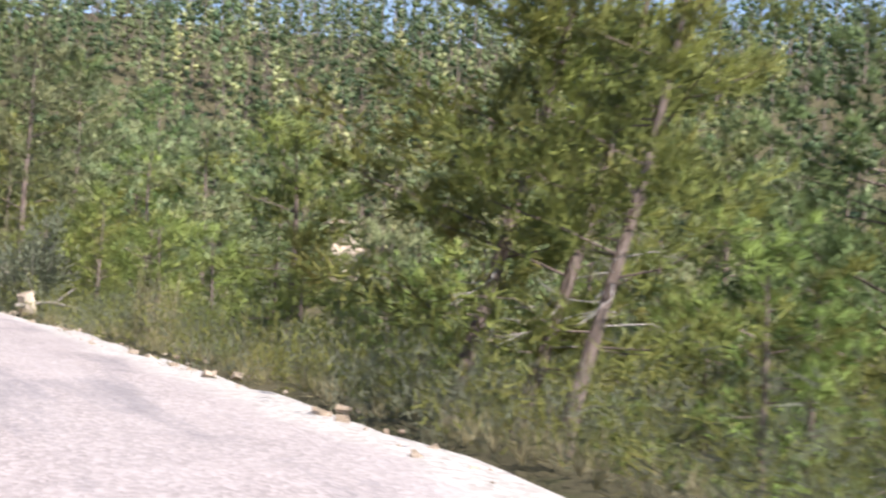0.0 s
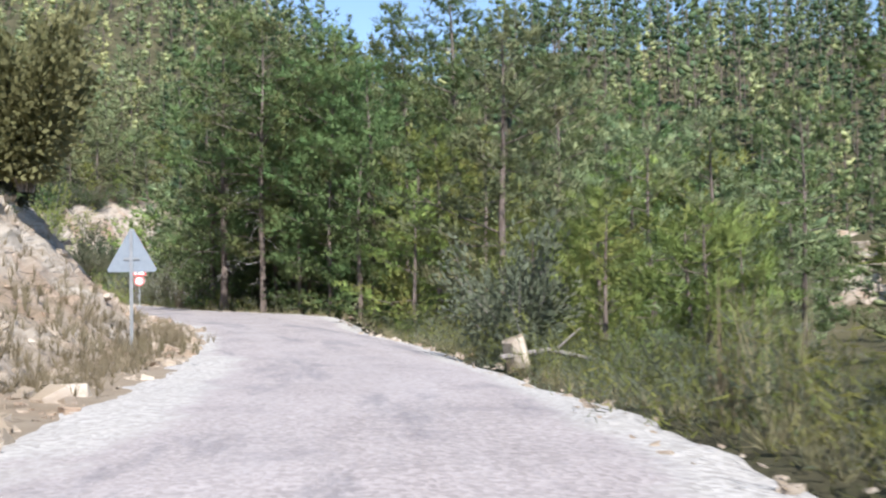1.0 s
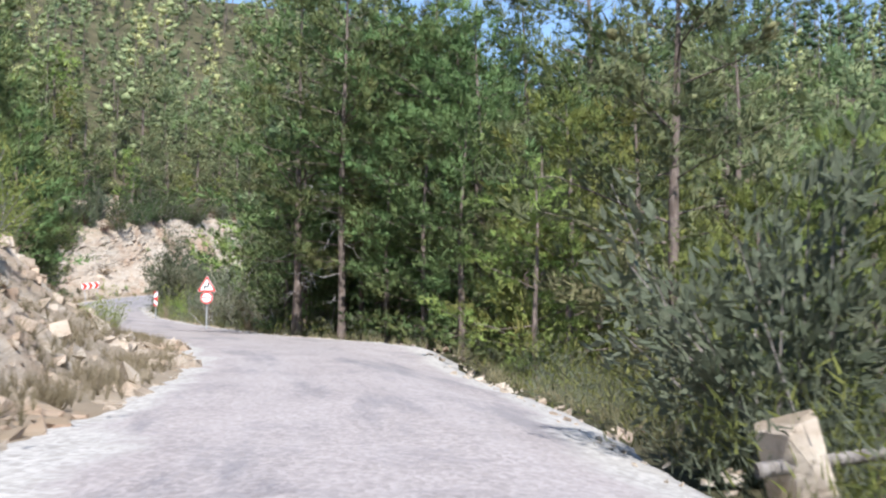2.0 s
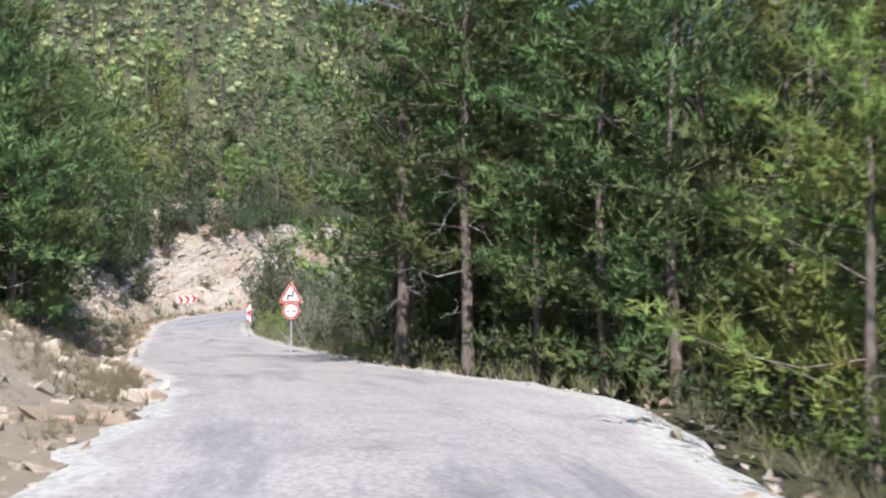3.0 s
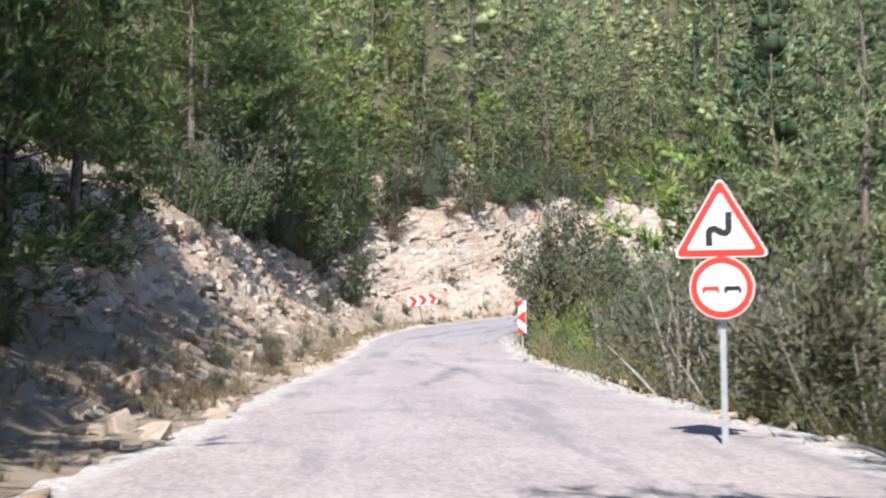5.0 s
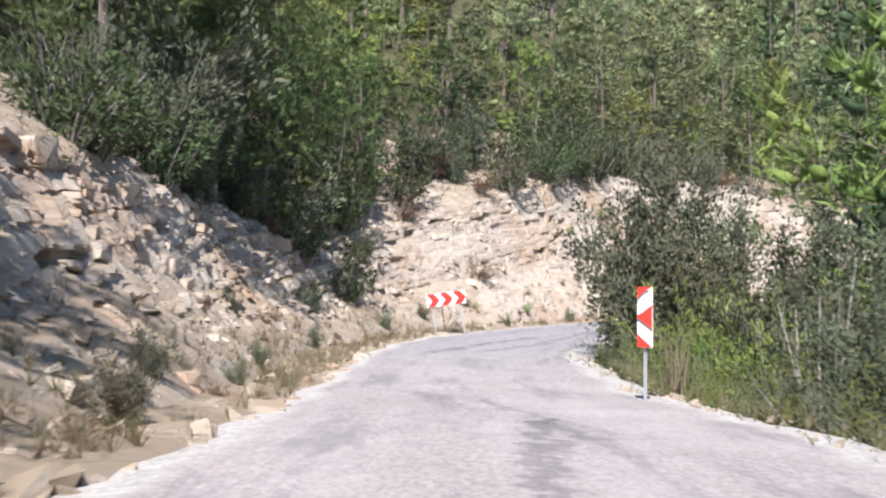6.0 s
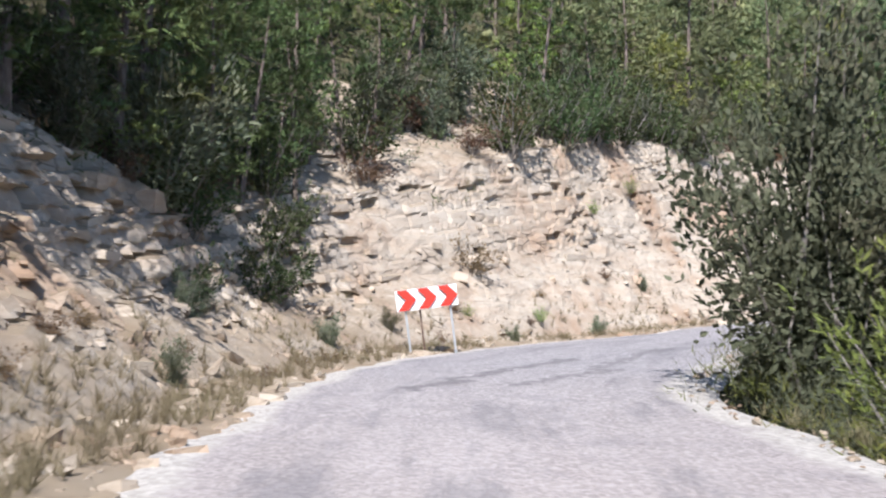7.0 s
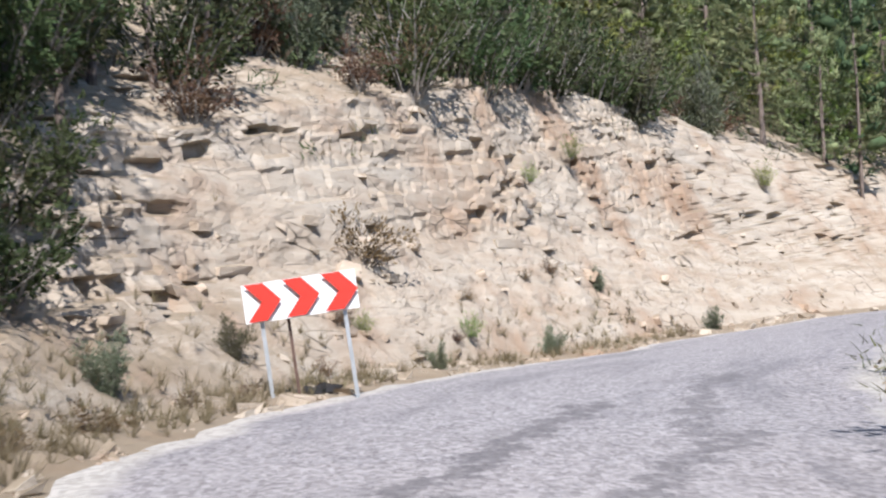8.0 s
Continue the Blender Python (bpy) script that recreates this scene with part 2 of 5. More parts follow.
def tube(verts, faces, pts, radii, sides=6):
    """Adds a tapered tube along pts to the lists."""
    base = len(verts)
    n = len(pts)
    for i in range(n):
        d = (pts[min(i + 1, n - 1)] - pts[max(i - 1, 0)])
        d = d / (np.linalg.norm(d) + 1e-9)
        a = np.cross(d, (0.0, 0.0, 1.0) if abs(d[2]) < 0.9 else (1.0, 0.0, 0.0))
        a = a / np.linalg.norm(a)
        b = np.cross(d, a)
        for j in range(sides):
            w = 2 * math.pi * j / sides
            verts.append(pts[i] + radii[i] * (math.cos(w) * a + math.sin(w) * b))
    for i in range(n - 1):
        for j in range(sides):
            k = (j + 1) % sides
            faces.append((base + i * sides + j, base + i * sides + k, base + (i + 1) * sides + k, base + (i + 1) * sides + j))


def blades(rng, centres, outs, count, length, width, spread=0.8, droop=0.0, scatter=0.0):
    """Narrow triangles fanning out of each centre. Returns verts, faces."""
    n = len(centres) * count
    c = np.repeat(np.asarray(centres), count, 0)
    o = np.repeat(np.asarray(outs), count, 0)
    d = o + spread * rng.normal(size=(n, 3))
    d[:, 2] -= droop
    d /= np.linalg.norm(d, axis=1)[:, None] + 1e-9
    side = np.cross(d, rng.normal(size=(n, 3)))
    side /= np.linalg.norm(side, axis=1)[:, None] + 1e-9
    ln = (length * (0.6 + 0.8 * rng.random(n)))[:, None]
    wd = (width * (0.6 + 0.8 * rng.random(n)))[:, None]
    c = c + d * ln * 0.1 * rng.random(n)[:, None] + scatter * rng.normal(size=(n, 3))
    v = np.stack([c - side * wd * 0.5 + d * ln * 0.12, c + side * wd * 0.5, c + d * ln], 1).reshape(-1, 3)
    f = np.arange(n * 3).reshape(-1, 3)
    return v, f


def leaves(rng, centres, outs, count, length, width, spread=1.0, scatter=0.15):
    """Broad folded leaves scattered round each centre: two triangles each."""
    n = len(centres) * count
    c = np.repeat(np.asarray(centres), count, 0) + rng.normal(size=(n, 3)) * scatter
    d = np.repeat(np.asarray(outs), count, 0) + spread * rng.normal(size=(n, 3))
    d /= np.linalg.norm(d, axis=1)[:, None] + 1e-9
    side = np.cross(d, rng.normal(size=(n, 3)))
    side /= np.linalg.norm(side, axis=1)[:, None] + 1e-9
    ln = (length * (0.6 + 0.7 * rng.random(n)))[:, None]
    wd = (width * (0.6 + 0.7 * rng.random(n)))[:, None]
    v = np.stack([c, c + d * ln * 0.5 + side * wd * 0.5, c + d * ln, c + d * ln * 0.5 - side * wd * 0.5], 1).reshape(-1, 3)
    i = np.arange(n)[:, None] * 4
    f = np.concatenate([i + np.array([[0, 1, 2]]), i + np.array([[0, 2, 3]])])
    return v, f


# ---- plan of the road ----
# the line of the road: x, y, height
ROUTE = [
    (6.0, -60.0, 0.9), (3.4, -20.0, 0.5), (1.6, -5.0, 0.3), (0.1, 0.9, 0.15),
    (-1.5, 6.3, -0.05), (-4.1, 11.2, -0.17), (-8.4, 18.6, -0.3), (-12.0, 25.2, -0.42), (-15.3, 29.5, -0.38),
    (-18.8, 33.5, -0.3), (-24.0, 38.9, -0.22), (-29.8, 44.2, -0.16), (-36.2, 49.2, -0.13),
    (-42.8, 53.8, -0.12), (-51.5, 60.2, -0.05), (-59.8, 66.0, 0.1), (-68.5, 72.4, 0.28),
    (-73.8, 76.2, 0.42), (-78.3, 80.0, 0.72), (-81.5, 82.8, 1.0), (-84.5, 86.2, 1.35),
    (-86.8, 89.5, 1.65), (-88.6, 92.8, 1.95), (-89.9, 97.0, 2.3), (-90.5, 101.0, 2.65),
    (-90.9, 107.0, 3.25), (-90.4, 117.0, 4.25), (-87.0, 132.0, 5.7), (-78.0, 156.0, 8.0),
    (-62.0, 190.0, 11.0),
]
# widths to its left and right edges at those places
EDGES = [
    (3.0, 2.8), (3.0, 2.8), (3.0, 2.8), (3.0, 2.7), (3.0, 2.6), (3.0, 2.7), (3.2, 2.3), (3.9, 2.0), (3.3, 2.3),
    (2.6, 2.9), (2.2, 3.6), (2.0, 4.8), (2.2, 4.3), (2.6, 4.1), (2.6, 4.5), (2.2, 4.5), (1.9, 4.8),
    (1.8, 4.6), (1.9, 4.5), (2.1, 4.3), (2.3, 4.6), (2.4, 5.0), (2.3, 5.0), (2.1, 5.0), (2.1, 4.6),
    (2.2, 4.2), (2.6, 3.6), (2.8, 3.2), (2.8, 3.2), (2.8, 3.2),
]
# slope and height of the cut bank, drop on the other side
SIDES = [
    (0.9, 3.5, 7.0), (0.9, 3.5, 7.0), (0.9, 3.5, 7.0), (0.9, 3.5, 7.0), (1.0, 3.5, 8.0), (1.1, 3.5, 9.0),
    (1.2, 4.0, 9.0), (1.2, 4.0, 8.0), (1.1, 3.6, 7.0), (1.0, 3.2, 6.0), (0.8, 2.6, 4.0), (0.75, 2.6, 2.2), (0.75, 2.8, 2.0),
    (0.75, 3.0, 2.0), (0.7, 3.0, 2.2), (0.75, 3.4, 2.0), (0.95, 4.2, 1.0), (1.05, 4.4, 1.0), (1.1, 4.4, 1.0),
    (1.1, 4.4, 0.8), (1.05, 3.4, 0.8), (1.1, 3.6, 0.8), (1.4, 4.3, 0.8), (2.1, 5.6, 0.8), (2.2, 6.5, 1.0),
    (1.9, 7.2, 1.5), (1.5, 6.5, 2.0), (1.0, 4.0, 3.0), (1.0, 4.0, 4.0), (1.0, 4.0, 4.0),
]
PLAN = [(*a, *b, *c) for a, b, c in zip(ROUTE, EDGES, SIDES)]


def catmull(rows, step=0.5):
    p = np.array(rows, float)
    p = np.vstack([2 * p[0] - p[1], p, 2 * p[-1] - p[-2]])
    out = []
    for i in range(1, len(p) - 2):
        n = max(2, int(np.linalg.norm(p[i + 1, :2] - p[i, :2]) / step))
        for u in np.arange(n) / n:
            a, b, c, d = p[i - 1], p[i], p[i + 1], p[i + 2]
            q = 0.5 * (2 * b + (c - a) * u + (2 * a - 5 * b + 4 * c - d) * u * u + (3 * b - a - 3 * c + d) * u ** 3)
            q[2:] = b[2:] * (1 - u) + c[2:] * u
            out.append(q)
    out.append(p[-2])
    return np.array(out)


LINE = catmull(PLAN)
TAN = np.gradient(LINE[:, :2], axis=0)
TAN /= np.linalg.norm(TAN, axis=1)[:, None]
LEFT = np.stack([-TAN[:, 1], TAN[:, 0]], 1)
ARC = np.concatenate([[0], np.cumsum(np.linalg.norm(np.diff(LINE[:, :2], axis=0), axis=1))])


def smooth01(x):
    x = np.clip(x, 0, 1)
    return x * x * (3 - 2 * x)


def nearest(xy):
    """Index of the nearest sample of the road's line, and the offset to its left."""
    idx = np.empty(len(xy), int)
    for a in range(0, len(xy), 4000):
        d = ((xy[a:a + 4000, None, :] - LINE[None, :, :2]) ** 2).sum(2)
        idx[a:a + 4000] = d.argmin(1)
    v = xy - LINE[idx, :2]
    side = (v * LEFT[idx]).sum(1)
    return idx, np.where(side >= 0, 1, -1) * np.linalg.norm(v, axis=1)


VERGE = 1.15


def bank_width(slope, top):
    return 0.4 * top / (0.75 * slope) + 0.6 * top / (1.5 * slope)


def bank_height(dl, slope, top, fade=1.0):
    """The cut bank, seen from its toe: a short verge, the cut, then the hillside."""
    foot = 0.4 * top / (0.75 * slope)
    cut = np.clip((dl - VERGE) * 0.75 * slope, 0, 0.4 * top) + np.clip((dl - VERGE - foot) * 1.5 * slope, 0, 0.6 * top)
    beyond = np.clip(dl - VERGE - bank_width(slope, top), 0, None)
    return 0.12 * np.clip(dl / VERGE, 0, 1) + cut + 75 * np.tanh(0.68 * beyond / 75) * fade


def crossfall(s, o):
    """How far the gravel shoulder of the long bend falls away to the right."""
    return 0.15 * np.clip(-o - 1.0, 0, None) * smooth01((s - 84) / 5) * smooth01((116 - s) / 8)


def ground_height(xy, rough=True):
    xy = np.asarray(xy, float).reshape(-1, 2)
    i, off = nearest(xy)
    z, wl, wr, slope, top, drop = LINE[i, 2:].T
    dl, dr = off - wl, -off - wr
    h = z + np.where(off >= 0, bank_height(np.clip(dl, 0, None), slope, top, 1 - 0.36 * smooth01((127 - np.degrees(np.arctan2(xy[:, 1] - 15, xy[:, 0] + 5))) / 7) * smooth01((xy[:, 1] - 110) / 40)), 0)
    far = np.clip(dr - 58, 0, None)
    right = -drop * smooth01(dr / (1.7 * drop + 1.0)) - 0.06 * np.clip(dr - 8, 0, 30) + 60 * np.tanh(0.37 * far / 60)
    h = h + np.where(off < 0, np.where(dr > 0, right, 0), 0) - crossfall(ARC[i], np.maximum(off, -wr))
    # the slope across the gully, rising to the ridge
    v = xy - np.array((-5.0, 15.0))
    r, ang = np.linalg.norm(v, axis=1), np.degrees(np.arctan2(v[:, 1], v[:, 0]))
    lift = smooth01((ang - 40) / 20) * (0.33 + 0.18 * smooth01((119 - ang) / 8)) * smooth01((131 - ang) / 8)
    h = np.maximum(h, np.where(dr > 20, -6 + 75 * np.tanh(lift * np.clip(r - 100, 0, None) / 75), -99) * (lift > 0.02) - 99 * (lift <= 0.02))
    h = np.maximum(h, np.where((off > 0) & (r > 150) & (lift > 0.02), -6 + 75 * np.tanh(lift * np.clip(r - 96, 0, None) / 75), -99))
    h = np.maximum(h, np.where((xy[:, 1] > 158) & (lift > 0.02), -6 + 75 * np.tanh(lift * np.clip(r - 98, 0, None) / 75), -99))
    if rough:
        away = np.clip(np.maximum(dl, dr) / 6, 0, 1)
        bumps = np.array([noise.noise((x * 0.11, y * 0.11, 3.0)) * 1.1 + noise.noise((x * 0.45, y * 0.45, 7.0)) * 0.28 for x, y in xy])
        h = h + bumps * away
    return h


def ground_at(x, y):
    return float(ground_height([(x, y)])[0])


# ---- ground sheet ----
def axis(lo, hi, fine, far):
    mid = np.arange(lo, hi + 0.01, fine)
    steps = np.cumsum(fine * 1.16 ** np.arange(1, 60))
    steps = steps[steps < far]
    return np.concatenate([lo - steps[::-1], mid, hi + steps])


def build_ground():
    xs, ys = axis(-125, 25, 0.9, 900), axis(-12, 140, 0.9, 900)
    ys = np.concatenate([ys[ys < 141], np.arange(141.5, 262, 2.4), ys[ys > 264]])
    gx, gy = np.meshgrid(xs, ys)
    xy = np.stack([gx.ravel(), gy.ravel()], 1)
    h = ground_height(xy)
    i, off = nearest(xy)
    inside = np.minimum(LINE[i, 3] - off, LINE[i, 4] + off)
    h -= 0.25 * smooth01((inside + 0.9) / 0.6)
    dl = off - LINE[i, 3]
    near = (ARC[i] > 62) & (ARC[i] < 244)
    h -= np.where(near & (dl > -0.5) & (dl < 8), 1.5 * smooth01((dl + 0.5) / 1.2) * smooth01((8 - dl) / 1.2), 0)
    nx, ny = len(xs), len(ys)
    k = np.arange(nx * ny).reshape(ny, nx)
    f = np.stack([k[:-1, :-1], k[:-1, 1:], k[1:, 1:], k[1:, :-1]], -1).reshape(-1, 4)
    ob = mesh_object("ground", np.column_stack([xy, h]), f, SOIL, smooth=True)
    tagged(ob, "brown wooded hillside soil with pine litter", "ground", kind="structure")


def build_road():
    """The whole road bed: worn seal in the middle, loose chippings towards its ragged edges."""
    rows = 26
    vs, fs, mask, lane, run = [], [], [], [], []
    shown = int(np.argmax(LINE[:, 1] > 150))
    for i in range(shown):
        p, out = LINE[i, :2], LEFT[i]
        rag = 0.3 * noise.noise((p[0] * 0.35, p[1] * 0.35, 5.0)) + 0.16 * noise.noise((p[0] * 1.4, p[1] * 1.4, 5.0))
        rag2 = 0.35 * noise.noise((p[0] * 0.35, p[1] * 0.35, 15.0)) + 0.2 * noise.noise((p[0] * 1.6, p[1] * 1.6, 25.0))
        lo, hi = -LINE[i, 4] - 0.15 + rag, LINE[i, 3] + 0.25 + rag2
        for j in range(rows + 1):
            o = lo + (hi - lo) * j / rows
            x, y = p + out * o
            lip = 0.10 * smooth01((0.35 - min(o - lo, hi - o)) / 0.35)
            z = LINE[i, 2] + 0.05 - 0.012 * abs(o) - float(crossfall(ARC[i], o)) - lip + 0.025 * noise.noise((x * 0.5, y * 0.5, 1.0))
            z += 0.03 * noise.noise((x * 2.2, y * 2.2, 1.0)) * smooth01((1.2 - min(o - lo, hi - o)) / 1.2)
            vs.append((x, y, z))
            mask.append(max(smooth01((1.55 - (o - lo)) / 1.3), smooth01((1.2 - (hi - o)) / 1.0), smooth01((LINE[i, 3] - 2.9) / 0.5) * smooth01((2.3 - (hi - o)) / 1.6)))
            lane.append(o)
            run.append(ARC[i])
    w = rows + 1
    for i in range(shown - 1):
        for j in range(rows):
            fs.append((i * w + j, (i + 1) * w + j, (i + 1) * w + j + 1, i * w + j + 1))
    ob = mesh_object("road", vs, fs, ASPHALT, smooth=True)
    at = ob.data.attributes.new("verge", "FLOAT", "POINT")
    at.data.foreach_set("value", mask)
    ob.data.attributes.new("across", "FLOAT", "POINT").data.foreach_set("value", lane)
    ob.data.attributes.new("along", "FLOAT", "POINT").data.foreach_set("value", run)
    tagged(ob, "sun-bleached narrow mountain road with pale gravel edges", "road", kind="structure")


build_ground()
build_road()


# ---- rock bank on the uphill side ----
S_BEND = float(ARC[int(np.argmin(((LINE[:, :2] - np.array((-88.6, 92.8))) ** 2).sum(1)))])
BANK_S = np.concatenate([np.arange(60, S_BEND - 40, 0.3), np.arange(S_BEND - 40, S_BEND - 8, 0.14), np.arange(S_BEND - 8, S_BEND + 18, 0.08), np.arange(S_BEND + 18, 246, 0.4)])
BANK_D = np.concatenate([np.arange(-0.4, 6.6, 0.075), np.arange(6.6, 9.2, 0.4)])
_bed = np.random.default_rng(77)
BED_TOPS = np.cumsum(_bed.choice((0.14, 0.2, 0.28, 0.4, 0.55), 170, p=(0.3, 0.32, 0.22, 0.12, 0.04))) - 14.0
BED_OUT = _bed.normal(size=171) * 0.05
BED_LONG = 0.25 + 0.8 * _bed.random(171)


def bedding(s, h):
    """How far the rock stands out at s metres along the road and h above its toe: beds split into blocks, some fallen out."""
    b = h - 0.15 * (s - S_BEND) + 0.10 * noise.noise((s * 0.23, h * 0.3, 9.0))
    k = int(np.searchsorted(BED_TOPS, b))
    low, high = BED_TOPS[k - 1], BED_TOPS[k]
    x = s / BED_LONG[k] + 7.3 * k + 0.12 * noise.noise((s * 2.0, h * 2.0, 1.0))
    cell, fx = math.floor(x), x % 1.0
    lot = noise.cell((cell * 1.37 + 0.5, k * 3.11 + 0.5, 2.5))
    step = -0.26 if lot > 0.91 else 0.14 * (lot - 0.66) / 0.25 if lot > 0.66 else 0.05 * (lot - 0.3)
    edge = min(fx, 1 - fx) * BED_LONG[k]
    slit = 0.015 + 0.26 * max(0.0, noise.noise((s * 0.55, k * 1.7, 6.0)) - 0.20)
    joint = 0.06 * max(0.0, 1 - edge / 0.05) + slit * (1.0 if b - low < 0.055 else 0.0)
    return BED_OUT[k] * (0.5 + noise.noise((s * 0.3, k * 2.0, 4.0))) + step - joint


def build_bank():
    count = 165
    grid, spots = np.empty((len(BANK_S), count, 3)), np.empty((len(BANK_S), count))
    for a, s in enumerate(BANK_S):
        row = np.array([np.interp(s, ARC, LINE[:, k]) for k in range(8)])
        out = np.array([np.interp(s, ARC, LEFT[:, 0]), np.interp(s, ARC, LEFT[:, 1])])
        z, wl, wr, slope, top, drop = row[2:]
        # even steps along the slope, so that steep faces keep their beds
        run = BANK_D + bank_height(np.clip(BANK_D, 0, None), slope, top)
        ds = np.interp(np.linspace(run[0], run[-1], count), run, BANK_D)
        h = bank_height(np.clip(ds, 0, None), slope, top)
        spots[a] = ds
        cliff = smooth01((s - S_BEND + 3) / 5)
        for b, (d, hh) in enumerate(zip(ds, h)):
            q = row[:2] + out * (wl + d)
            up = smooth01(hh / 1.2) * (1.0 if d < 6.6 else max(0.0, (9 - d) / 2.4))
            bare = noise.noise((q[0] * 0.16, q[1] * 0.16, hh * 0.35 + 31.0)) + 0.25 * noise.noise((q[0] * 0.7, q[1] * 0.7, hh * 0.8))
            face = smooth01((s - S_BEND + 45) / 6) * (1 - cliff)
            rocky = smooth01((bare + 0.20 - 0.02 * cliff + 0.22 * face) / 0.25) * smooth01((hh - 0.55 - 0.95 * cliff) / 0.6)
            big = noise.noise((q[0] * 0.2, q[1] * 0.2, hh * 0.25)) * (0.45 - 0.25 * cliff)
            crag = 0.16 * noise.turbulence((q[0] * 1.1, q[1] * 1.1, hh * 2.0), 5, False) - 0.10
            proud = bedding(s, hh) * (1.2 - 0.3 * cliff + 0.5 * face) if rocky > 0.01 and d < 6.8 else 0.0
            o = wl + d + up * (big + crag * (1 - 0.7 * rocky) * (1 - 0.45 * cliff) - rocky * proud)
            zz = z + hh + up * 0.10 * noise.noise((q[0] * 1.1, q[1] * 1.1, 4.0)) * (1 - rocky) + 0.05 * noise.noise((q[0] * 3.1, q[1] * 3.1, 8.0)) * smooth01(d / 0.6) * (1 - 0.7 * rocky)
            x, y = row[:2] + out * o
            grid[a, b] = (x, y, zz - (0.3 if d < -0.3 else 0.0) - (1.4 if d > 8.9 else 0))
    w, n = count, len(BANK_S)
    k = np.arange(n * w).reshape(n, w)
    f = np.stack([k[:-1, :-1], k[1:, :-1], k[1:, 1:], k[:-1, 1:]], -1).reshape(-1, 4)
    ob = mesh_object("rock_bank", grid.reshape(-1, 3), f, ROCK)
    return tagged(ob, "cut bank of layered cream limestone and earth", "rock bank", kind="structure"), grid, spots


BANK, BANK_GRID, BANK_SPOTS = build_bank()


def on_bank(s, d):
    a = int(np.clip(np.searchsorted(BANK_S, s), 0, len(BANK_S) - 2))
    b = int(np.argmin(abs(BANK_SPOTS[a] - d)))
    return BANK_GRID[a, b], a


# ---- road signs ----
def plate(outline, thick):
    """A flat plate in the xz plane, facing -y, from an outline."""
    bm = bmesh.new()
    f = bm.faces.new([bm.verts.new((x, 0, z)) for x, z in outline])
    r = bmesh.ops.extrude_face_region(bm, geom=[f])
    bmesh.ops.translate(bm, verts=[v for v in r["geom"] if isinstance(v, bmesh.types.BMVert)], vec=(0, thick, 0))
    bmesh.ops.recalc_face_normals(bm, faces=bm.faces)
    return bm


def round_triangle(side, r, n=5):
    h = side * math.sqrt(3) / 2
    pts = [(-side / 2, 0), (side / 2, 0), (0, h)]
    out = []
    for i, (x, z) in enumerate(pts):
        cx, cz = 0, h / 3
        dx, dz = cx - x, cz - z
        l = math.hypot(dx, dz)
        c = (x + dx / l * 2 * r, z + dz / l * 2 * r)
        a0 = math.atan2(z - c[1], x - c[0])
        for k in range(n + 1):
            a = a0 - math.pi / 3 + 2 * math.pi / 3 * k / n
            out.append((c[0] + r * math.cos(a), c[1] + r * math.sin(a)))
    return out


def disc(r, n=40, cz=0.0):
    return [(r * math.cos(2 * math.pi * k / n), cz + r * math.sin(2 * math.pi * k / n)) for k in range(n)]


def bar(w, d, z0, z1, material, name, parent, x=0.0, y=0.0, label=""):
    bm = bmesh.new()
    bmesh.ops.create_cube(bm, size=1, matrix=Matrix.LocRotScale((x, y, (z0 + z1) / 2), None, (w, d, z1 - z0)))
    bmesh.ops.bevel(bm, geom=bm.edges, offset=min(w, d) * 0.2, segments=2, affect="EDGES")
    return part(name, bm, material, parent, label)


def shifted(outline, dx=0.0, dz=0.0):
    return [(x + dx, z + dz) for x, z in outline]


def layer(name, outline, y, material, parent, label=""):
    ob = part(name, plate(outline, 0.003), material, parent, label)
    ob.location.y = y
    return ob


def ribbon(points, w):
    """An outline of even width round a bent line."""
    l, r = [], []
    for i, p in enumerate(points):
        a, b = points[max(i - 1, 0)], points[min(i + 1, len(points) - 1)]
        d = math.atan2(b[1] - a[1], b[0] - a[0]) + math.pi / 2
        l.append((p[0] + w / 2 * math.cos(d), p[1] + w / 2 * math.sin(d)))
        r.append((p[0] - w / 2 * math.cos(d), p[1] - w / 2 * math.sin(d)))
    return l + r[::-1]


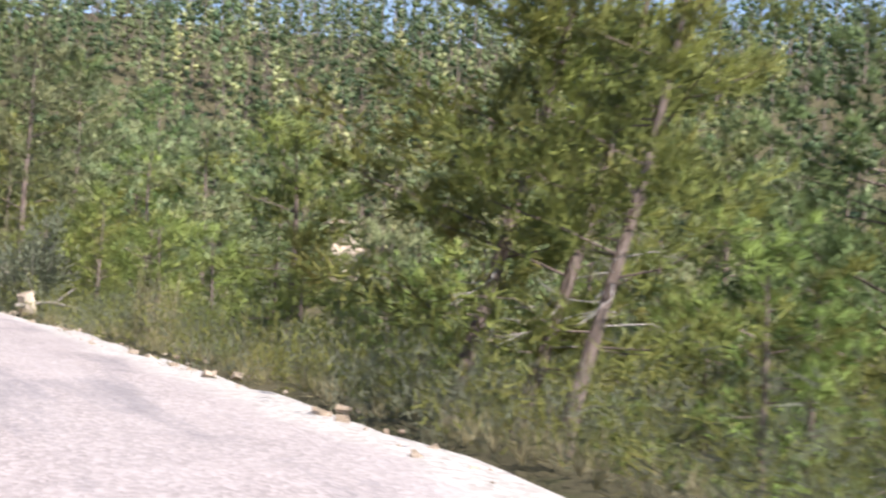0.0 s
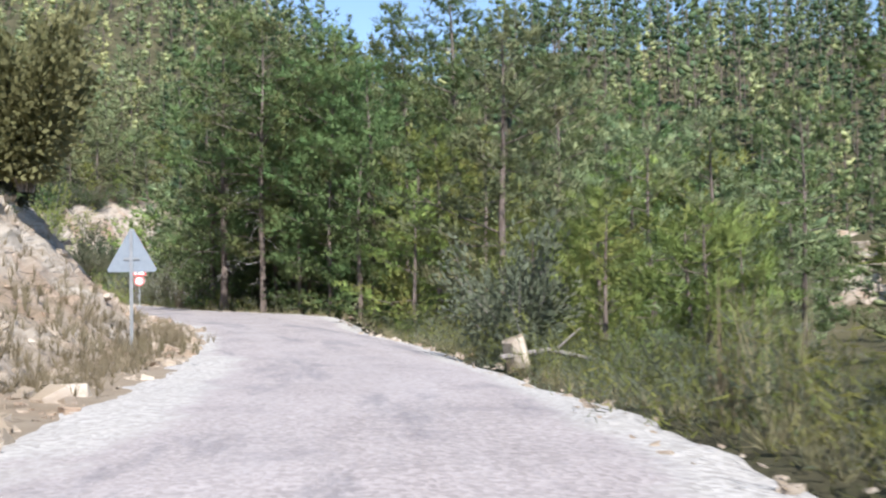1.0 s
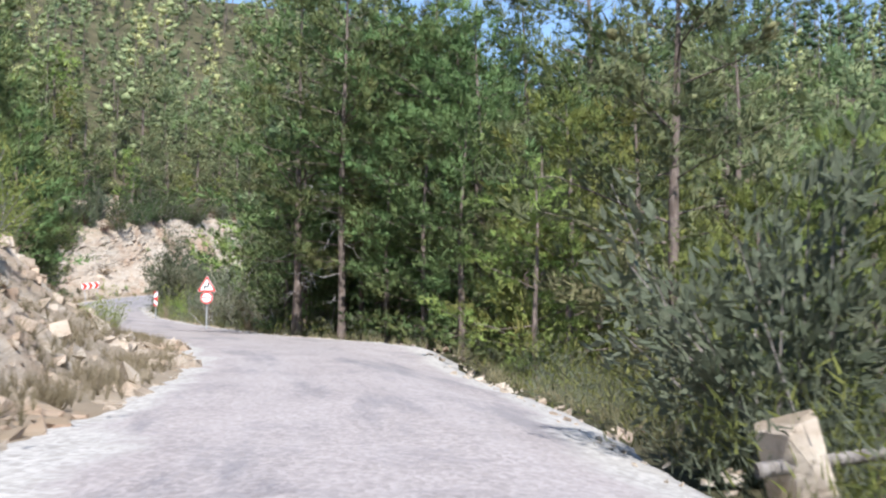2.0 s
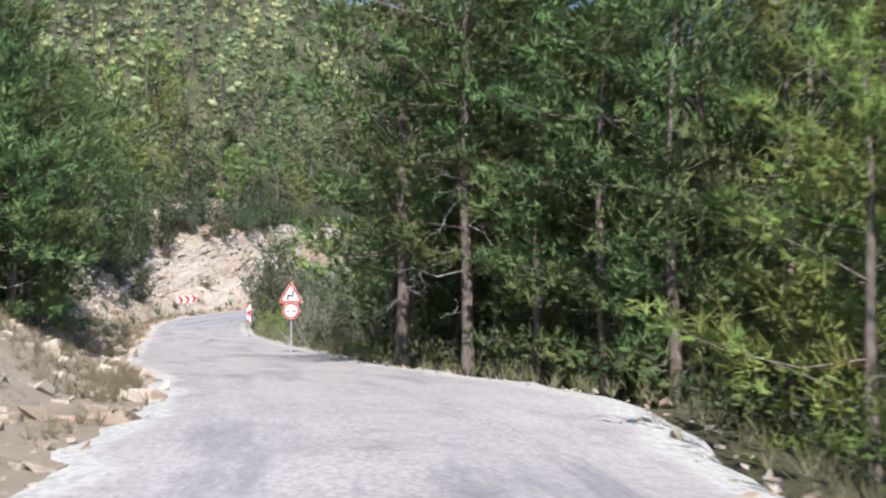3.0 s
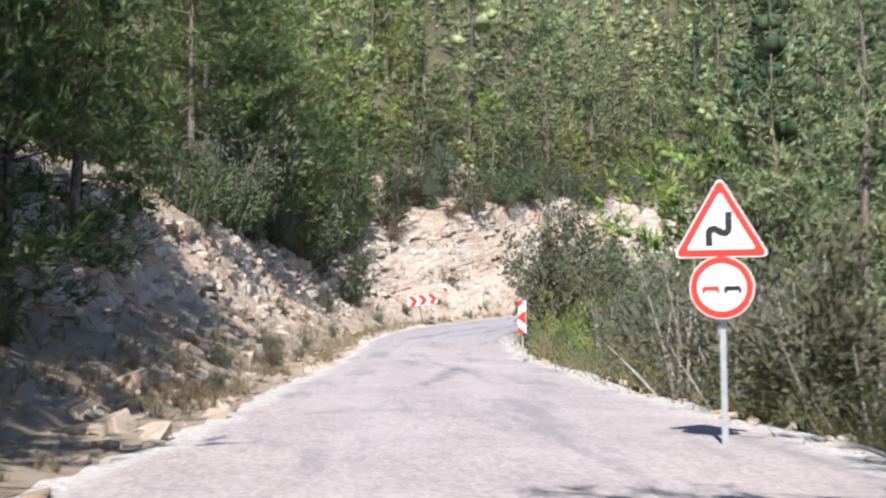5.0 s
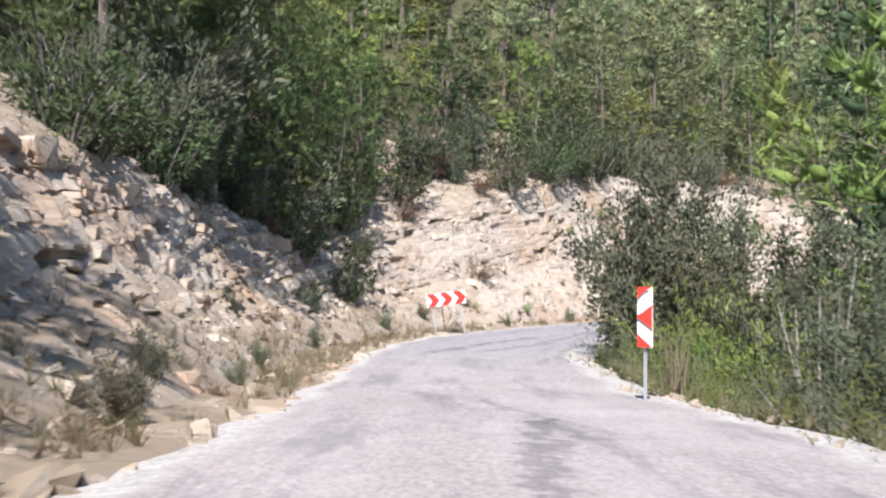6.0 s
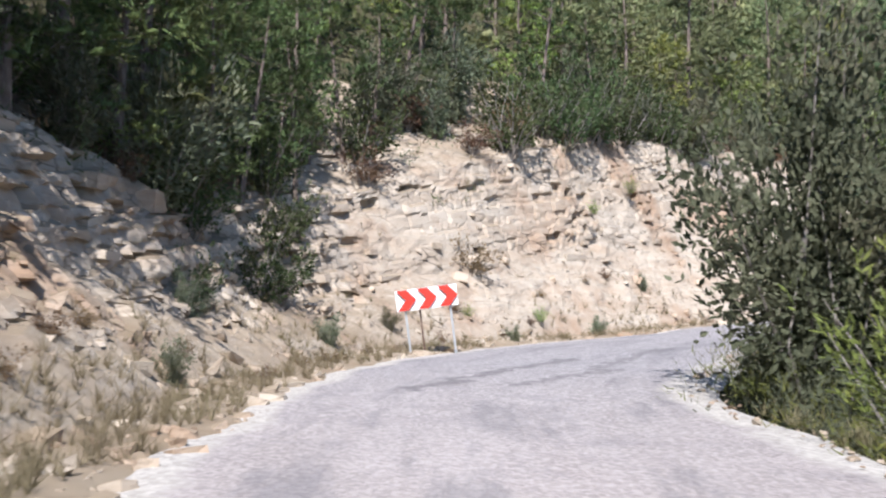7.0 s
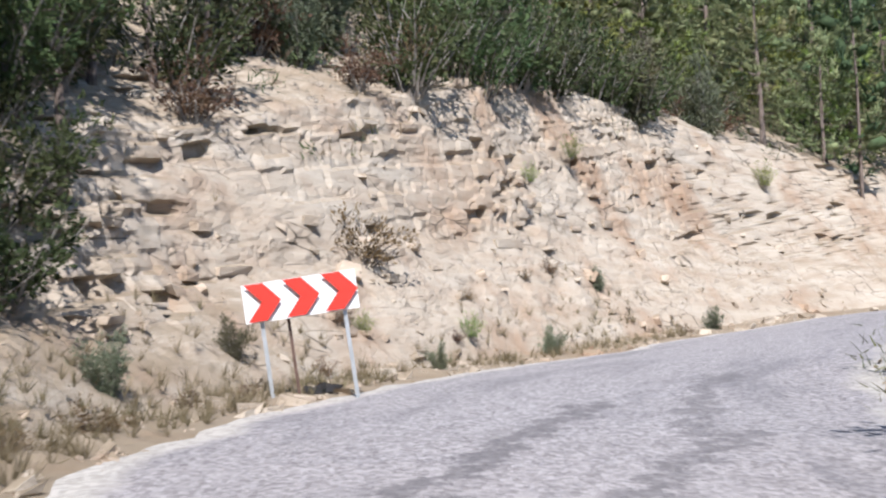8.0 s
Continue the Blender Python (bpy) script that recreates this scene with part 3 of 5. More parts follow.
def bend_and_no_overtaking(x, y, z, yaw):
    s = thing("road_sign", pose(x, y, z, 0, 0, yaw), "red-rimmed double-bend triangle above a no-overtaking disc on a steel post", "road sign")
    bar(0.06, 0.04, -0.4, 2.45, STEEL, "post", s)
    tz = 1.80
    tri = part("warning_plate", plate(shifted(round_triangle(0.95, 0.045), 0, tz), 0.012), STEEL, s)
    tri.location.y = -0.05
    layer("white_edge", shifted(round_triangle(0.945, 0.045), 0, tz + 0.002), -0.055, WHITE, tri)
    layer("red_rim", shifted(round_triangle(0.905, 0.04), 0, tz + 0.013), -0.059, RED, tri)
    layer("white_field", shifted(round_triangle(0.67, 0.02), 0, tz + 0.08), -0.063, WHITE, tri)
    zig = [(-0.114, 0.115), (-0.114, 0.245), (-0.100, 0.280), (-0.066, 0.290), (0.016, 0.246), (0.048, 0.240), (0.072, 0.262), (0.078, 0.300), (0.078, 0.455)]
    layer("bend_symbol", shifted(ribbon(zig, 0.070), 0, tz), -0.067, BLACK, tri)
    cz = 1.505
    rnd = part("prohibition_plate", plate(disc(0.315, cz=cz), 0.012), STEEL, s)
    rnd.location.y = -0.05
    layer("white_edge", disc(0.312, cz=cz), -0.055, WHITE, rnd)
    layer("red_rim", disc(0.302, cz=cz), -0.059, RED, rnd)
    layer("white_field", disc(0.235, cz=cz), -0.063, WHITE, rnd)
    for dx, mat in ((-0.105, RED), (0.105, BLACK)):
        car = [(-0.085, -0.045), (-0.085, 0.0), (-0.055, 0.012), (-0.04, 0.055), (0.04, 0.055), (0.055, 0.012), (0.085, 0.0), (0.085, -0.045), (0.055, -0.045), (0.055, -0.025), (-0.055, -0.025), (-0.055, -0.045)]
        layer("car_symbol", shifted([(a, b * 1.3) for a, b in car], dx, cz), -0.067, mat, rnd)
        layer("window_symbol", shifted([(-0.046, 0.012), (-0.034, 0.062), (0.034, 0.062), (0.046, 0.012)], dx, cz), -0.071, WHITE, rnd)
    return s


def sign_from_behind(x, y, z, yaw):
    s = thing("road_sign", pose(x, y, z, 0, 0, yaw), "grey back of a triangular warning sign on a steel post", "road sign")
    bar(0.06, 0.04, -0.4, 2.18, STEEL, "post", s)
    tri = part("warning_plate", plate(shifted(round_triangle(0.98, 0.045), 0, 1.38), 0.012), PLATE_BACK, s)
    tri.location.y = -0.05
    layer("red_rim", shifted(round_triangle(0.94, 0.04), 0, 1.393), -0.054, RED, tri)
    layer("white_field", shifted(round_triangle(0.70, 0.02), 0, 1.46), -0.058, WHITE, tri)
    bar(0.30, 0.02, 1.60, 1.64, STEEL, "bracket", s, 0, -0.028)
    return s


def curve_marker(x, y, z, yaw):
    s = thing("curve_marker", pose(x, y, z, 0, 0, yaw), "upright red and white striped bend marker on a white post", "bend marker")
    bar(0.055, 0.035, -0.3, 0.66, STEEL, "post", s)
    w, h, z0 = 0.25, 1.0, 0.64
    board = part("panel", plate([(-w / 2, z0), (w / 2, z0), (w / 2, z0 + h), (-w / 2, z0 + h)], 0.012), WHITE, s)
    board.location.y = -0.045
    e = 0.004
    stripes = [
        [(-w / 2 + e, 0.80), (-0.02, 0.92), (w / 2 - e, 1.0 - e), (-w / 2 + e, 1.0 - e)],
        [(-w / 2 + e, 0.52), (w / 2 - e, 0.70), (w / 2 - e, 0.30), (-w / 2 + e, 0.49)],
        [(-w / 2 + e, e), (w / 2 - e, e), (-w / 2 + e, 0.22)],
    ]
    for q in stripes:
        layer("red_stripe", shifted(q, 0, z0), -0.049, RED, board)
    return s


def chevron_board(x, y, z, yaw, lean):
    s = thing("chevron_board", pose(x, y, z, 0, lean, yaw), "wide red and white chevron board on two white posts", "chevron sign")
    w, h, z0 = 1.48, 0.51, 1.22
    for px in (-0.54, 0.54):
        bar(0.05, 0.04, -0.4, 1.3, STEEL, "post", s, px)
    bar(0.04, 0.04, -0.2, 1.3, RUST, "rusty_prop", s, -0.2, 0.12)
    board = part("panel", plate([(-w / 2, z0), (w / 2, z0), (w / 2, z0 + h), (-w / 2, z0 + h)], 0.015), WHITE, s)
    board.location.y = -0.05
    t, a = 0.25, 0.21
    for k in range(3):
        x0 = -w / 2 + 0.03 + k * 0.5
        q = [(x0, 0.01), (x0 + t, 0.01), (x0 + t + a, h / 2), (x0 + t, h - 0.01), (x0, h - 0.01), (x0 + a, h / 2)]
        layer("red_chevron", shifted(q, 0, z0), -0.055, RED, board)
    return s


bend_and_no_overtaking(-50.0, 63.0, 0.0, 37)
sign_from_behind(-18.6, 27.1, -0.1, 205)
curve_marker(-68.64, 77.26, 0.58, 35)
chevron_board(-89.6, 89.62, 1.66, 49, -8)


# ---- trees ----
def ico(level):
    bm = bmesh.new()
    bmesh.ops.create_icosphere(bm, subdivisions=level, radius=1.0)
    bm.verts.ensure_lookup_table()
    v = np.array([q.co for q in bm.verts])
    f = np.array([[q.index for q in g.verts] for g in bm.faces])
    bm.free()
    return v, f


ICO = {1: ico(1), 2: ico(2)}


def triangles_object(name, v, f, material, parent=None, normals=None):
    """A mesh of triangles from arrays, shaded with the soft roundness of its sprays where normals are given."""
    me = bpy.data.meshes.new(name)
    n = len(f)
    me.vertices.add(len(v))
    me.vertices.foreach_set("co", np.ascontiguousarray(v, np.float32).ravel())
    me.loops.add(n * 3)
    me.loops.foreach_set("vertex_index", np.ascontiguousarray(f, np.int32).ravel())
    me.polygons.add(n)
    me.polygons.foreach_set("loop_start", np.arange(0, n * 3, 3, dtype=np.int32))
    me.polygons.foreach_set("use_smooth", [normals is not None] * n)
    me.materials.append(material)
    me.update(calc_edges=True)
    if normals is not None:
        me.normals_split_custom_set_from_vertices(np.ascontiguousarray(normals, np.float32))
    ob = new(name, me)
    ob.parent = parent
    return ob


def sprays(rng, centres, sizes, axes, tufts, fan, length, width, level=1, flat=0.55, core=0.75):
    """Sprays of needles: a lumpy inner mass and fans of needles over it. Returns verts, faces and rounded normals."""
    c, r, ax = np.asarray(centres, float), np.asarray(sizes, float), np.asarray(axes, float)
    n = len(c)
    ax = ax / (np.linalg.norm(ax, axis=1)[:, None] + 1e-9)
    side = np.cross((0.0, 0.0, 1.0), ax)
    side /= np.linalg.norm(side, axis=1)[:, None] + 1e-9
    up = np.cross(ax, side)
    frame3 = np.stack([ax, side, up], 1)
    tv, tf = ICO[level]
    m = len(tv)
    shape = np.array([1.15, 0.9, flat])
    cv = tv[None] * shape * (core * r)[:, None, None] * (0.7 + 0.5 * rng.random((n, m, 1)))
    cv = c[:, None] + np.einsum("nmi,nij->nmj", cv, frame3)
    cf = tf[None] + (np.arange(n) * m)[:, None, None]
    e = rng.normal(size=(n, tufts, 3)) + np.array([0.35, 0.0, 0.35])
    e /= np.linalg.norm(e, axis=2)[:, :, None]
    p = e * shape * r[:, None, None] * (0.35 + 0.65 * rng.random((n, tufts, 1)) ** 0.5)
    p = np.repeat((c[:, None] + np.einsum("nmi,nij->nmj", p, frame3)).reshape(-1, 3), fan, 0)
    e = np.repeat(np.einsum("nmi,nij->nmj", e, frame3).reshape(-1, 3), fan, 0)
    k = len(p)
    d = e * 0.5 + np.repeat(ax, tufts * fan, 0) * 0.35 + np.array([0, 0, 0.2]) + 0.55 * rng.normal(size=(k, 3))
    d /= np.linalg.norm(d, axis=1)[:, None] + 1e-9
    flank = np.cross(d, e + np.array([0, 0, 0.4]) + 0.25 * rng.normal(size=(k, 3)))
    flank /= np.linalg.norm(flank, axis=1)[:, None] + 1e-9
    ln, wd = (length * (0.6 + 0.8 * rng.random(k)))[:, None], (width * (0.6 + 0.8 * rng.random(k)))[:, None]
    p = p + 0.12 * length * rng.normal(size=(k, 3)) - d * ln * 0.25
    face = np.cross(flank, d)
    round_ = e + np.array([0, 0, 0.25]) + 0.18 * rng.normal(size=(k, 3))
    round_ /= np.linalg.norm(round_, axis=1)[:, None] + 1e-9
    flank = np.where(((face * round_).sum(1) < 0)[:, None], -flank, flank)
    bv = np.stack([p - flank * wd * 0.5 + d * ln * 0.12, p + flank * wd * 0.5, p + d * ln], 1).reshape(-1, 3)
    bf = np.arange(k * 3).reshape(-1, 3)
    v = np.concatenate([cv.reshape(-1, 3), bv])
    f = np.concatenate([cf.reshape(-1, 3), bf + n * m])
    normals = np.concatenate([np.einsum("mi,nij->nmj", tv, frame3).reshape(-1, 3), np.repeat(round_, 3, 0)])
    return v, f, normals


def pine(name, m, label, seed, height, reach, clump=0.78, tufts=15, fan=5, length=0.34, width=0.044, bare=0.25, lean=(0.0, 0.0), needles=None, dead=0, gap=0.9, level=1, taper=0.52, arms=4, thick=0.0135, core=0.2, apart=False):
    """A pine: a tapered, slightly bent trunk with limbs in whorls, bare dead branches below, and layered sprays of needles."""
    rng = np.random.default_rng(seed)
    t = thing(name, m, label, "pine tree", "pines of the wood")
    hs = np.linspace(0, 1, 13)
    wave = 0.012 * height
    pts = np.stack([lean[0] * height * hs ** 0.9 + wave * np.sin(hs * 6 + seed) * hs, lean[1] * height * hs ** 0.9 + wave * np.cos(hs * 5 + seed * 2) * hs, hs * height], 1)
    pts[0, 2] = -0.6
    r0 = thick * height + 0.02
    radii = r0 * (1 - hs) ** 0.85 * (1 + 0.10 * rng.normal(size=13)) + 0.012
    radii[0] *= 1.5
    vs, fs = [], []
    tube(vs, fs, pts, radii, 9 if tufts > 4 else 5)
    centres, sizes, axes = [], [], []
    knots = np.array((0, 0.35, 0.7, 1.0))
    lobes = 0.7 + 0.5 * rng.random((4, 4))
    levels = max(3, int(height * (1 - bare) / gap))
    for k in range(levels):
        for j in range(arms):
            u = bare + (1 - bare) * (k + 0.8 * rng.random()) / levels
            v = (u - bare) / (1 - bare)
            base = np.array([np.interp(u, hs, pts[:, q]) for q in range(3)])
            az = 2.4 * k + 2 * math.pi * j / arms + 0.5 * rng.normal()
            ln = reach * lobes[int(3.99 * ((az / 6.2832) % 1)), min(3, int(4 * v))] * (1 - v) ** taper * (0.55 + 0.45 * min(1.0, v / 0.3)) * (0.55 + 0.75 * rng.random()) + 0.2
            up = 0.02 + 0.55 * v + 0.14 * rng.normal()
            d = np.array([math.cos(az), math.sin(az), up])
            q = base + d * (ln * knots)[:, None] + np.array([0, 0, 1.0]) * (0.16 * ln * knots ** 2 - 0.10 * ln * knots)[:, None]
            q[1:] += rng.normal(size=(3, 3)) * 0.05 * ln
            if apart:
                lv, lf = [], []
                tube(lv, lf, q, np.array([1, 0.7, 0.45, 0.15]) * (0.008 + 0.007 * ln), 3)
                mesh_object("limb", lv, lf, BARK, t)
            else:
                tube(vs, fs, q, np.array([1, 0.7, 0.45, 0.15]) * (0.008 + 0.007 * ln), 3)
            for s in np.arange(1.0, 0.25, -0.85 * clump / max(ln, 0.3)):
                c = np.array([np.interp(s, knots, q[:, i]) for i in range(3)])
                across = np.array([-d[1], d[0], 0.0]) * rng.normal() * 0.20 * ln * (1.15 - 0.6 * s)
                centres.append(c + across + np.array([0, 0, 0.12 * rng.normal()]))
                sizes.append(clump * (0.65 + 0.6 * rng.random()) * (0.6 + 0.4 * (1 - v)))
                axes.append(d + across * 0.5 + np.array([0, 0, 0.25]))
    centres.append(pts[-1]), sizes.append(clump * 0.55), axes.append((0.3, 0.1, 1.0))
    for _ in range(dead):
        u = bare * 0.5 + (0.25 + 0.5 * bare) * rng.random()
        base = np.array([np.interp(u, hs, pts[:, q]) for q in range(3)])
        az, ln = rng.random() * 6.283, reach * (0.15 + 0.36 * rng.random() ** 1.5)
        d = np.array([math.cos(az), math.sin(az), -0.05 + 0.25 * rng.normal()])
        q = base + d * (ln * knots)[:, None] - np.array([0, 0, 0.12]) * (ln * knots ** 2)[:, None]
        q[1:] += rng.normal(size=(3, 3)) * 0.07 * ln
        dv, df = [], []
        tube(dv, df, q, np.array([1, 0.8, 0.5, 0.2]) * (0.009 + 0.005 * ln), 4)
        for _ in range(5):
            i = rng.integers(1, 3)
            c = q[i] + (q[i + 1] - q[i]) * rng.random()
            tip = c + d * 0.15 * ln + rng.normal(size=3) * 0.16 * ln
            tube(dv, df, np.array([c, (c + tip) / 2 + rng.normal(size=3) * 0.04, tip]), np.array([0.006, 0.005, 0.002]), 3)
        mesh_object("dead_branch", dv, df, DEADWOOD, t, "bare pale dead branch")
    mesh_object("trunk", vs, fs, BARK, t, smooth=True)
    v, f, normals = sprays(rng, centres, sizes, axes, tufts, fan, length, width, level, 0.48, core)
    triangles_object("crown", v, f, needles or NEEDLE, t, normals)
    return t


def bush(name, m, label, seed, size, flat, clusters, per, leaf, slim, material, category="bush", group="roadside bushes", stems=18, stout=1.0, apart=False):
    """A bush: several stems and leafy sprays with an uneven outline."""
    rng = np.random.default_rng(seed)
    t = thing(name, m, label, category, group)
    vs, fs, centres, outs = [], [], [], []
    for k in range(stems):
        az = 2 * math.pi * (k + rng.random()) / stems
        out = (0.1 + 0.8 * rng.random()) * size
        top = size * flat * (0.5 + 0.6 * rng.random()) * (1.15 - 0.4 * out / size)
        q = np.array([(0.1 * math.cos(az), 0.1 * math.sin(az), -0.3), (0.5 * out * math.cos(az), 0.5 * out * math.sin(az), top * 0.4), (out * math.cos(az), out * math.sin(az), top)])
        q[1:] += rng.normal(size=(2, 3)) * 0.07 * size
        tube(vs, fs, q, np.array([0.022, 0.013, 0.004]) * stout * size ** 0.5, 3 if not apart else 5)
        if apart:
            mesh_object("stem", vs, fs, DEADWOOD, t)
            vs, fs = [], []
        for _ in range(clusters // stems):
            s = rng.random() ** 0.75
            c = q[0] * (1 - s) ** 2 + 2 * s * (1 - s) * q[1] + s * s * q[2] + rng.normal(size=3) * 0.10 * size * (0.5 + 0.5 * s)
            c[2] = abs(c[2])
            centres.append(c)
            o = c - np.array([0, 0, size * flat * 0.3])
            outs.append(o / (np.linalg.norm(o) + 1e-6) + np.array([0, 0, 0.35]))
    if vs:
        mesh_object("stem", vs, fs, TWIG, t)
    v, f = leaves(rng, centres, outs, per, leaf, leaf * slim, 0.7, 0.042 * size)
    triangles_object("foliage", v, f, material, t)
    return t


def put(x, y, yaw=0.0, scale=1.0, sink=0.1, lean=0.0):
    return Matrix.Translation((x, y, ground_at(x, y) - sink)) @ pose(0, 0, 0, lean, 0, yaw) @ Matrix.Scale(scale, 4)


def beside(s, off):
    """A place off metres outside the road's left edge, or its right edge if negative, s metres along it."""
    i = int(np.argmin(abs(ARC - s)))
    return tuple(LINE[i, :2] + LEFT[i] * (LINE[i, 3] + off if off > 0 else off - LINE[i, 4]))


def along(x):
    return float(ARC[int(np.argmin(abs(LINE[:, 0] - x) + 99 * (LINE[:, 1] > 92)))])


rng = np.random.default_rng(11)
taken = []


def plant(kind, x, y, yaw=None, scale=1.0, lean=0.0):
    taken.append((x, y))
    return copy_thing(kind, put(x, y, rng.random() * 360 if yaw is None else yaw, scale, lean=lean))


def first(name, x, y, label, seed, height, reach, **more):
    taken.append((x, y))
    return pine(name, put(x, y), label, seed, height, reach, **more)


# the tall dark pines of the grove on the outside of the long bend
TALL = [
    first("pine_tree", -39.4, 57.2, "tall dark green pine with a pale grey trunk", 21, 15, 4.6, bare=0.20, dead=12, tufts=16, thick=0.0105),
    first("pine_tree", -35.9, 55.6, "tall pine with long pale dead branches", 22, 14, 5.2, bare=0.24, dead=14, tufts=16, thick=0.0105),
    first("pine_tree", -27.0, 58.0, "tall pointed pine standing over the grove", 23, 17.5, 3.6, bare=0.16, dead=8, tufts=16, thick=0.010),
]
for x, y, k, s in [(-41.6, 63.4, 0, 0.95), (-47.5, 69.5, 1, 0.8), (-33.6, 58.8, 0, 0.9), (-38.2, 61.6, 1, 0.98), (-30.6, 55.0, 1, 0.92), (-36.0, 62.5, 2, 0.85), (-22.8, 60.5, 2, 0.8),
                   (-31.6, 62.0, 2, 1.0), (-43.5, 66.5, 0, 0.8), (-28.6, 53.4, 0, 0.82), (-32.4, 56.4, 0, 1.0), (-34.6, 57.6, 1, 1.0), (-20.0, 66.0, 0, 0.9), (-12.0, 62.0, 1, 0.9), (-25.0, 66.0, 1, 1.05), (-39.5, 70.0, 2, 1.0), (-46.0, 75.0, 2, 0.8)]:
    plant(TALL[k], x, y, scale=s)
# dense pines in their shade
DENSE = first("pine_tree", -42.6, 60.4, "dense dark pine in the shade at the road edge", 71, 10.5, 2.7, bare=0.06, dead=0, tufts=9, taper=0.5)
for x, y, s in [(-41.0, 59.6, 0.9), (-44.2, 62.6, 0.85), (-40.2, 61.4, 1.05), (-42.6, 64.4, 1.1), (-37.6, 59.2, 0.9), (-34.4, 60.6, 0.95), (-31.2, 58.6, 0.9), (-29.2, 57.0, 0.85), (-36.6, 66.0, 1.0), (-33.0, 65.4, 1.0), (-27.2, 61.6, 0.9), (-46.2, 66.4, 0.75), (-28.4, 52.0, 0.8), (-26.4, 53.6, 0.9), (-30.6, 53.2, 0.75), (-33.4, 55.0, 0.7), (-29.6, 54.8, 0.95), (-26.0, 57.0, 0.95)]:
    plant(DENSE, x, y, scale=s)
# sunlit pines at the near end of the grove
SUNNY = [
    first("pine_tree", -17.8, 42.6, "yellow-green pine with a slender grey trunk", 47, 11, 3.3, bare=0.16, dead=8, needles=OLIVE),
    first("pine_tree", -21.6, 49.6, "broad yellow-green pine with airy sprays", 48, 9.5, 3.4, bare=0.08, dead=5, needles=FRESH),
]
for x, y, k, s in [(-24.4, 51.4, 1, 1.0), (-14.6, 47.6, 0, 0.95), (-20.2, 53.6, 0, 1.05), (-16.4, 51.0, 1, 1.0), (-11.0, 44.6, 1, 0.85), (-23.4, 47.4, 1, 0.62), (-19.0, 45.2, 1, 0.6), (-26.6, 52.8, 0, 0.8), (-14.4, 55.6, 0, 1.0), (-4.6, 51.5, 1, 0.9), (-4.0, 44.0, 0, 0.9)]:
    plant(SUNNY[k], x, y, scale=s)
# leaning pines close to the start
LEANING = first("pine_tree", -0.7, 17.3, "leaning pine with a bare forked-looking grey trunk", 49, 9.5, 3.6, bare=0.17, lean=(0.24, 0.05), dead=8, needles=FRESH, thick=0.011, core=0.1, tufts=18)
plant(LEANING, 0.25, 17.0, -14, 0.92)
plant(LEANING, 0.7, 11.6, 6, 0.62)
for x, y, s in ((6.5, 19.5, 1.05), (4.6, 24.6, 1.1), (9.5, 25.0, 1.1)):
    plant(TALL[1], x, y, None, s * 0.8)

for x, y, k, s in [(-84.0, 73.6, 1, 0.9), (-86.4, 75.4, 0, 0.85), (-88.8, 77.4, 1, 0.9), (-91.2, 79.0, 0, 0.85), (-93.4, 81.4, 1, 0.8), (-96.0, 84.0, 0, 0.75)]:
    plant(TALL[k], x, y, scale=s)
# dark pines on the rim of the bank, shading it
LOW = [
    first("pine_tree", *beside(along(-50.0), 4.6), "dark bushy pine on the rim of the bank", 90, 8.0, 3.1, bare=0.05, dead=2),
    first("pine_tree", *beside(along(-54.0), 5.4), "low spreading pine on the rim of the bank", 91, 7.0, 3.2, bare=0.04, dead=2, taper=0.6),
]
for k, (x, off, s) in enumerate([(-45.2, 4.2, 1.1), (-48.8, 3.6, 0.8), (-51.6, 3.9, 0.95), (-55.6, 4.2, 0.85), (-50.4, 8.6, 1.35), (-46.0, 8.8, 1.3), (-62.4, 4.6, 0.9), (-64.0, 5.2, 0.8), (-53.8, 4.4, 1.0), (-55.8, 8.4, 1.3), (-58.4, 8.6, 1.25), (-58.0, 4.0, 0.8), (-44.0, 3.0, 0.75), (-46.6, 2.9, 0.8), (-49.0, 2.7, 0.6), (-47.6, 3.3, 0.85), (-42.4, 3.4, 0.85)]):
    plant(LOW[k % 2], *beside(along(x), off), scale=s)
for k, (x, off) in enumerate([(-41.5, 7.0), (-43.6, 5.6), (-45.8, 7.2), (-48.0, 6.2), (-50.2, 7.0), (-52.4, 5.6), (-54.6, 6.6), (-56.8, 5.4), (-59.0, 6.8), (-61.0, 6.4)]):
    plant(DENSE, *beside(along(x), off), scale=1.1 + 0.12 * (k % 3))
for k, (x, off) in enumerate([(-40.0, 11.0), (-44.0, 10.5), (-48.0, 11.5), (-52.0, 10.5), (-56.0, 11.0), (-60.0, 12.0)]):
    plant(TALL[k % 3], *beside(along(x), off), scale=0.9)
# the group in the hollow before the cliff
for k, (x, y, s) in enumerate([(-94.4, 86.2, 0.7), (-97.2, 87.0, 0.9), (-99.0, 89.6, 0.8)]):
    plant(LOW[k % 2], x, y, scale=s)
for x, y, s in [(-91.0, 84.2, 0.5), (-88.4, 79.8, 0.95), (-87.2, 78.4, 0.9), (-94.6, 88.6, 0.6), (-90.6, 82.4, 0.85), (-92.4, 83.6, 0.8), (-89.4, 81.4, 0.7), (-93.8, 85.0, 0.7)]:
    plant(DENSE, x, y, scale=s)

